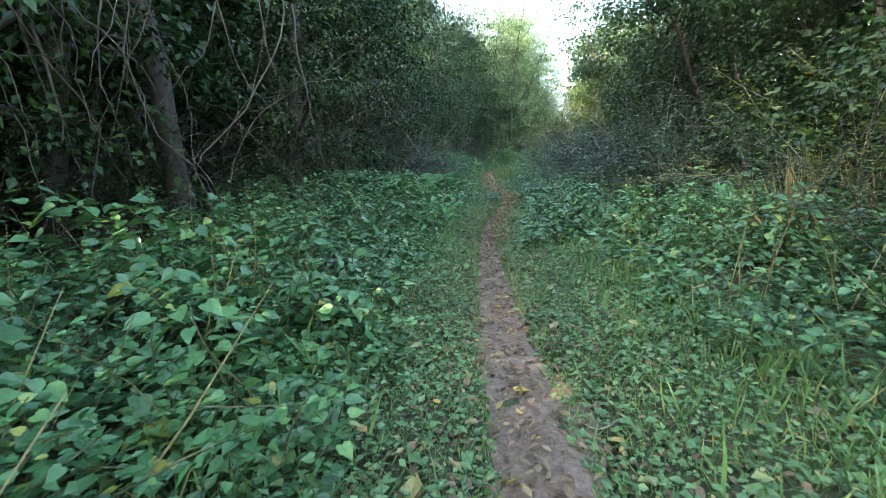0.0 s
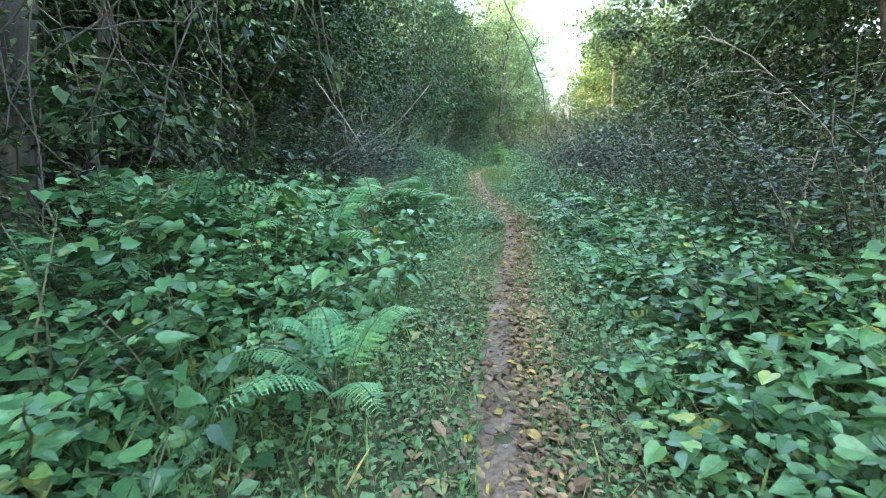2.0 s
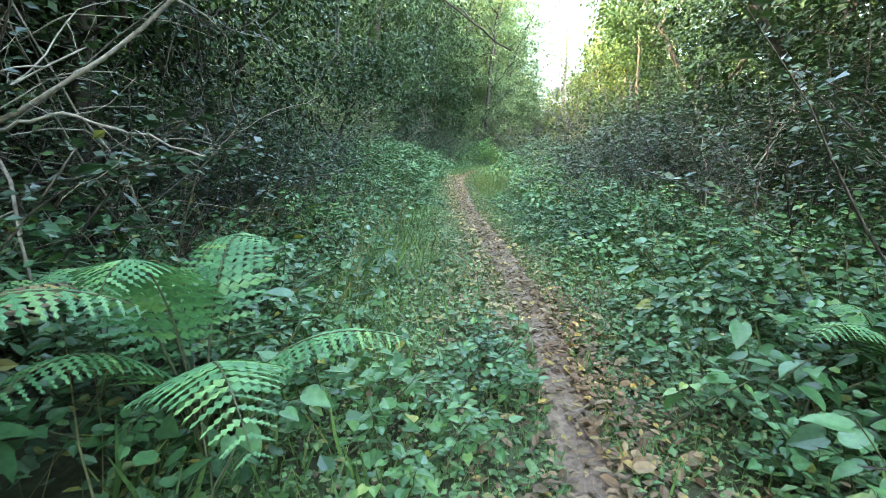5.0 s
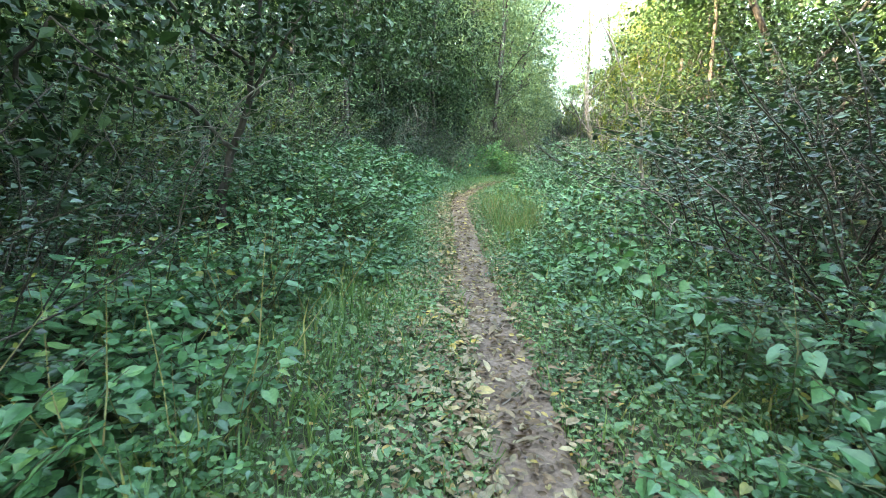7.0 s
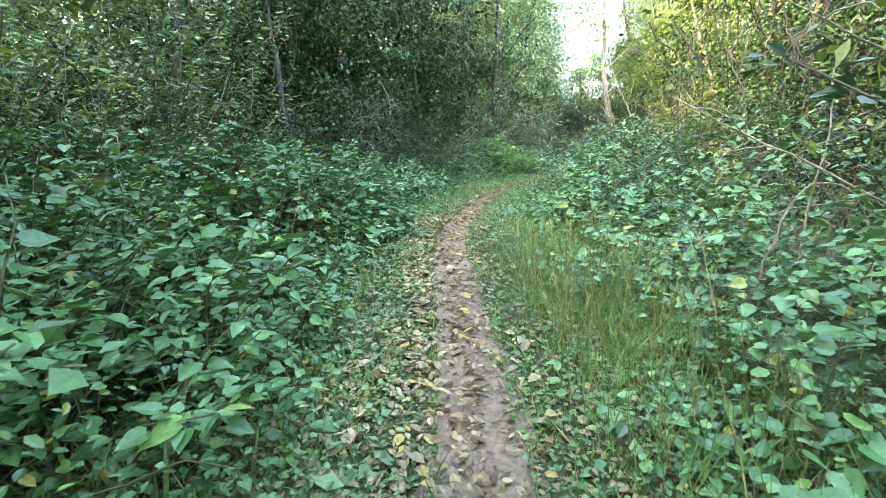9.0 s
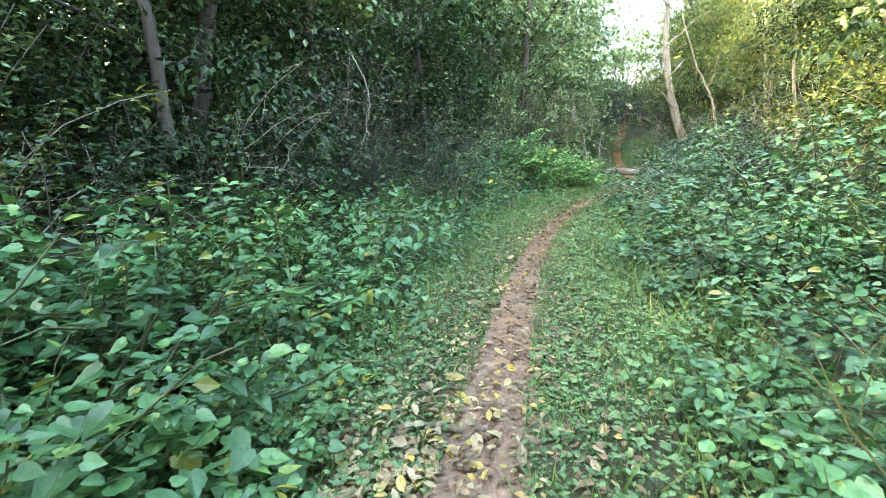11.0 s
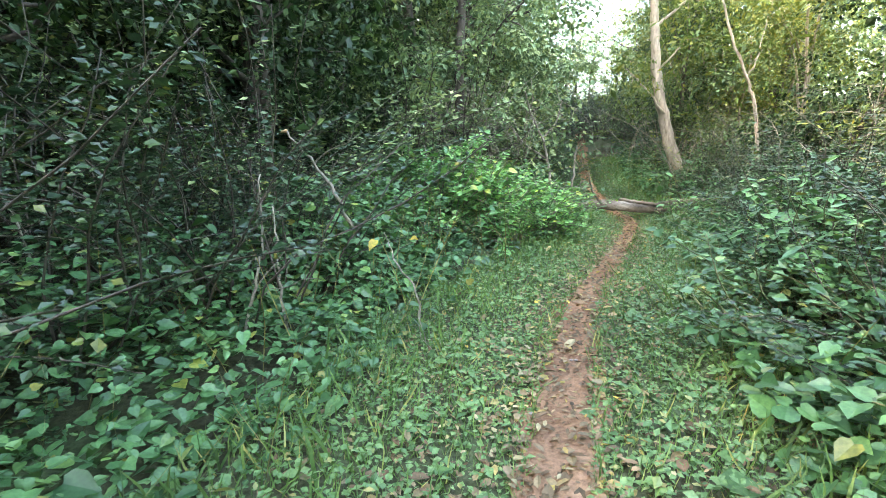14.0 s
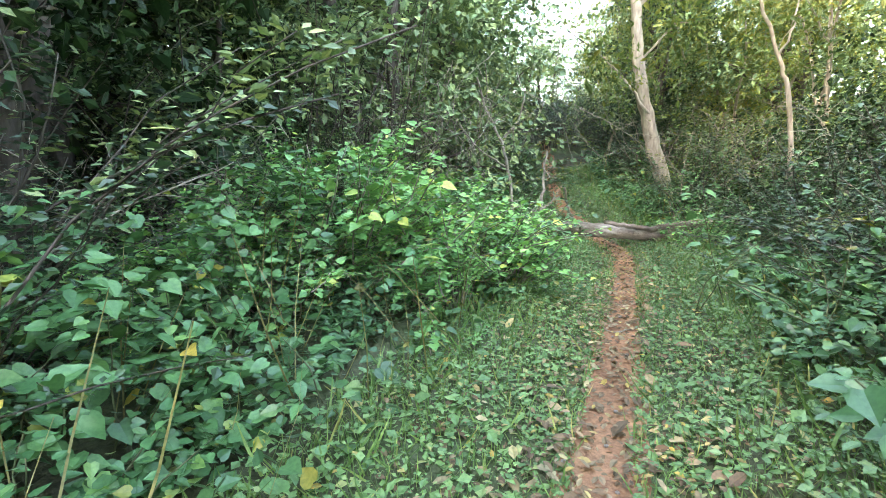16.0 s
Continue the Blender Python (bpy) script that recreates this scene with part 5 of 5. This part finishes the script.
dry = new("dry_stalks", leaf_mesh("dry_stalks", STALK, at, way, flat_ways(rng, len(at), 0), rng.uniform(0.35, 0.95, len(at)), STRAW))
tagged(dry, "thin straw-coloured dry stalks among the herbs", "dry stalks", kind="stuff")

# straw clump by the start
CULM = leaf_mesh("culm", BLADE, np.zeros((1, 3)), np.array([[0, 0, 1.0]]), np.array([[1.0, 0, 0.2]]), [1.0], STRAW)
for x, y in ((3.3, 4.4), (3.7, 5.0), (4.1, 4.5)):
    root = thing("straw_tussock", "tall tussock of straw-yellow dry grass", "tussock", "straw tussocks")
    root.location = (x, y, float(land(x, y)))
    for k in range(60):
        ob = part("culm", CULM, root)
        ob.matrix_local = pose(rng.normal(0, 0.12), rng.normal(0, 0.12), 0, rng.normal(0, 16), rng.normal(0, 16), rng.uniform(0, 360)) @ Matrix.Diagonal((0.5, 0.5, rng.uniform(0.6, 1.15), 1))

# ---- stones and broken twigs trodden into the path ----
def pebble_mesh(seed):
    r2 = np.random.default_rng(seed)
    bm = bmesh.new()
    bmesh.ops.create_icosphere(bm, subdivisions=1, radius=1)
    for v in bm.verts:
        v.co *= r2.uniform(0.75, 1.15)
        v.co.z *= 0.55
    me = bpy.data.meshes.new("pebble")
    bm.to_mesh(me)
    bm.free()
    me.materials.append(STONE)
    return me


STONE = rough_material("stone", [(0.3, (0.16, 0.13, 0.11)), (0.7, (0.34, 0.3, 0.27))], 8.0, 40.0, 0.85, 0.4, 0.004)
PEBBLES = [pebble_mesh(k) for k in range(4)]
for k in range(150):
    y = rng.uniform(0.3, 38)
    x = float(path_x(y)) + rng.normal(0, 0.5) * float(path_half(y))
    sz = rng.uniform(0.006, 0.02)
    ob = new("pebble", PEBBLES[k % 4])
    ob.matrix_world = pose(x, y, float(land(x, y)) + 0.008, 0, 0, rng.uniform(0, 360)) @ Matrix.Scale(sz, 4)
    tagged(ob, "small grey-brown stone in the trodden path", "stone", "path stones")
TWIGS = []
for k in range(5):
    r2 = np.random.default_rng(900 + k)
    TWIGS.append(tubes_mesh("fallen_twig", [(wander(r2, (0, 0, 0), (1, 0, 0.02), 0.3, 6, 0.35), np.linspace(0.005, 0.002, 7))], TWIG, 5))
for k in range(60):
    y = rng.uniform(0.3, 38)
    x = float(path_x(y)) + rng.normal(0, 0.35)
    ob = new("fallen_twig", TWIGS[k % 5])
    ob.matrix_world = pose(x, y, float(land(x, y)) + 0.02, 0, 0, rng.uniform(0, 360)) @ Matrix.Scale(rng.uniform(0.5, 1.3), 4)
    tagged(ob, "short dry twig lying on the ground", "twig", "fallen twigs")

# ---- the band of pale dry leaves along the path's edges ----
n = 15000
y = rng.uniform(0, 40, n)
x = path_x(y) + rng.normal(0, 1, n) * (path_half(y) + 0.2) * np.where(rng.random(n) < 0.6, -1, 1)
at = np.stack([x, y, land(x, y) + rng.uniform(0.008, 0.035, n)], -1)
chips = new("leaf_scatter", leaf_mesh("leaf_scatter", OVAL, at, flat_ways(rng, n, 0), random_up(rng, n, 0.35), 0.036 * rng.lognormal(0, 0.35, n), DRY))
n = 9000
y = np.concatenate([rng.uniform(13.5, 26.5, n - 1300), rng.uniform(26.5, 37, 1300)])
x = path_x(y) - path_half(y) * 0.7 - np.abs(rng.normal(0, 0.3, n)) * np.where(rng.random(n) < 0.75, 1, -1.6)
at = np.stack([x, y, land(x, y) + rng.uniform(0.01, 0.06, n)], -1)
fresh = new("leaf_drift", leaf_mesh("leaf_drift", OVAL, at, flat_ways(rng, n, 0), random_up(rng, n, 0.4), 0.046 * rng.lognormal(0, 0.35, n), PALELITTER))
tagged(fresh, "drift of pale straw-coloured dead leaves at the path edge", "leaf litter", kind="stuff")
tagged(chips, "pale dry leaf fragments along the path edges", "leaf litter", kind="stuff")

# ---- tall seeding grass beside the middle stretch ----
n = 1900
y = rng.uniform(20.2, 25.0, n) * 0.5 + 0.5 * (22.4 + np.clip(rng.normal(0, 1.4, n), -2.2, 2.6))
d = path_half(y) + 0.14 + rng.uniform(0, 1, n) ** 0.9 * 0.8
x = path_x(y) + d
at = np.stack([x, y, land(x, y) - 0.01], -1)
way = np.stack([rng.normal(0, 0.34, n) + 0.05, rng.normal(0, 0.34, n), np.ones(n)], -1)
for pick, shape, mat, name, label in ((np.arange(n) % 4 > 0, STALK, GRASS, "tall_grass", "tall fine olive-green grass beside the path"), (np.arange(n) % 4 == 0, STALK, STRAW, "seed_grass", "straw-coloured seeding grass stems beside the path")):
    m = int(pick.sum())
    tagged(new(name, leaf_mesh(name, shape, at[pick], way[pick], flat_ways(rng, m, 0), rng.uniform(0.2, 0.55, m), mat)), label, "grass", kind="stuff")

# ---- brown dead leaves banked along one edge of the overgrown stretch ----
n = 3000
y = rng.uniform(6.5, 14.5, n)
x = path_x(y) + 0.06 + np.abs(rng.normal(0, 0.15, n))
at = np.stack([x, y, land(x, y) + rng.uniform(0.01, 0.05, n)], -1)
tagged(new("leaf_band", leaf_mesh("leaf_band", OVAL, at, flat_ways(rng, n, 0), random_up(rng, n, 0.4), 0.042 * rng.lognormal(0, 0.3, n), DRY)), "brown dead leaves banked along the path edge", "leaf litter", kind="stuff")
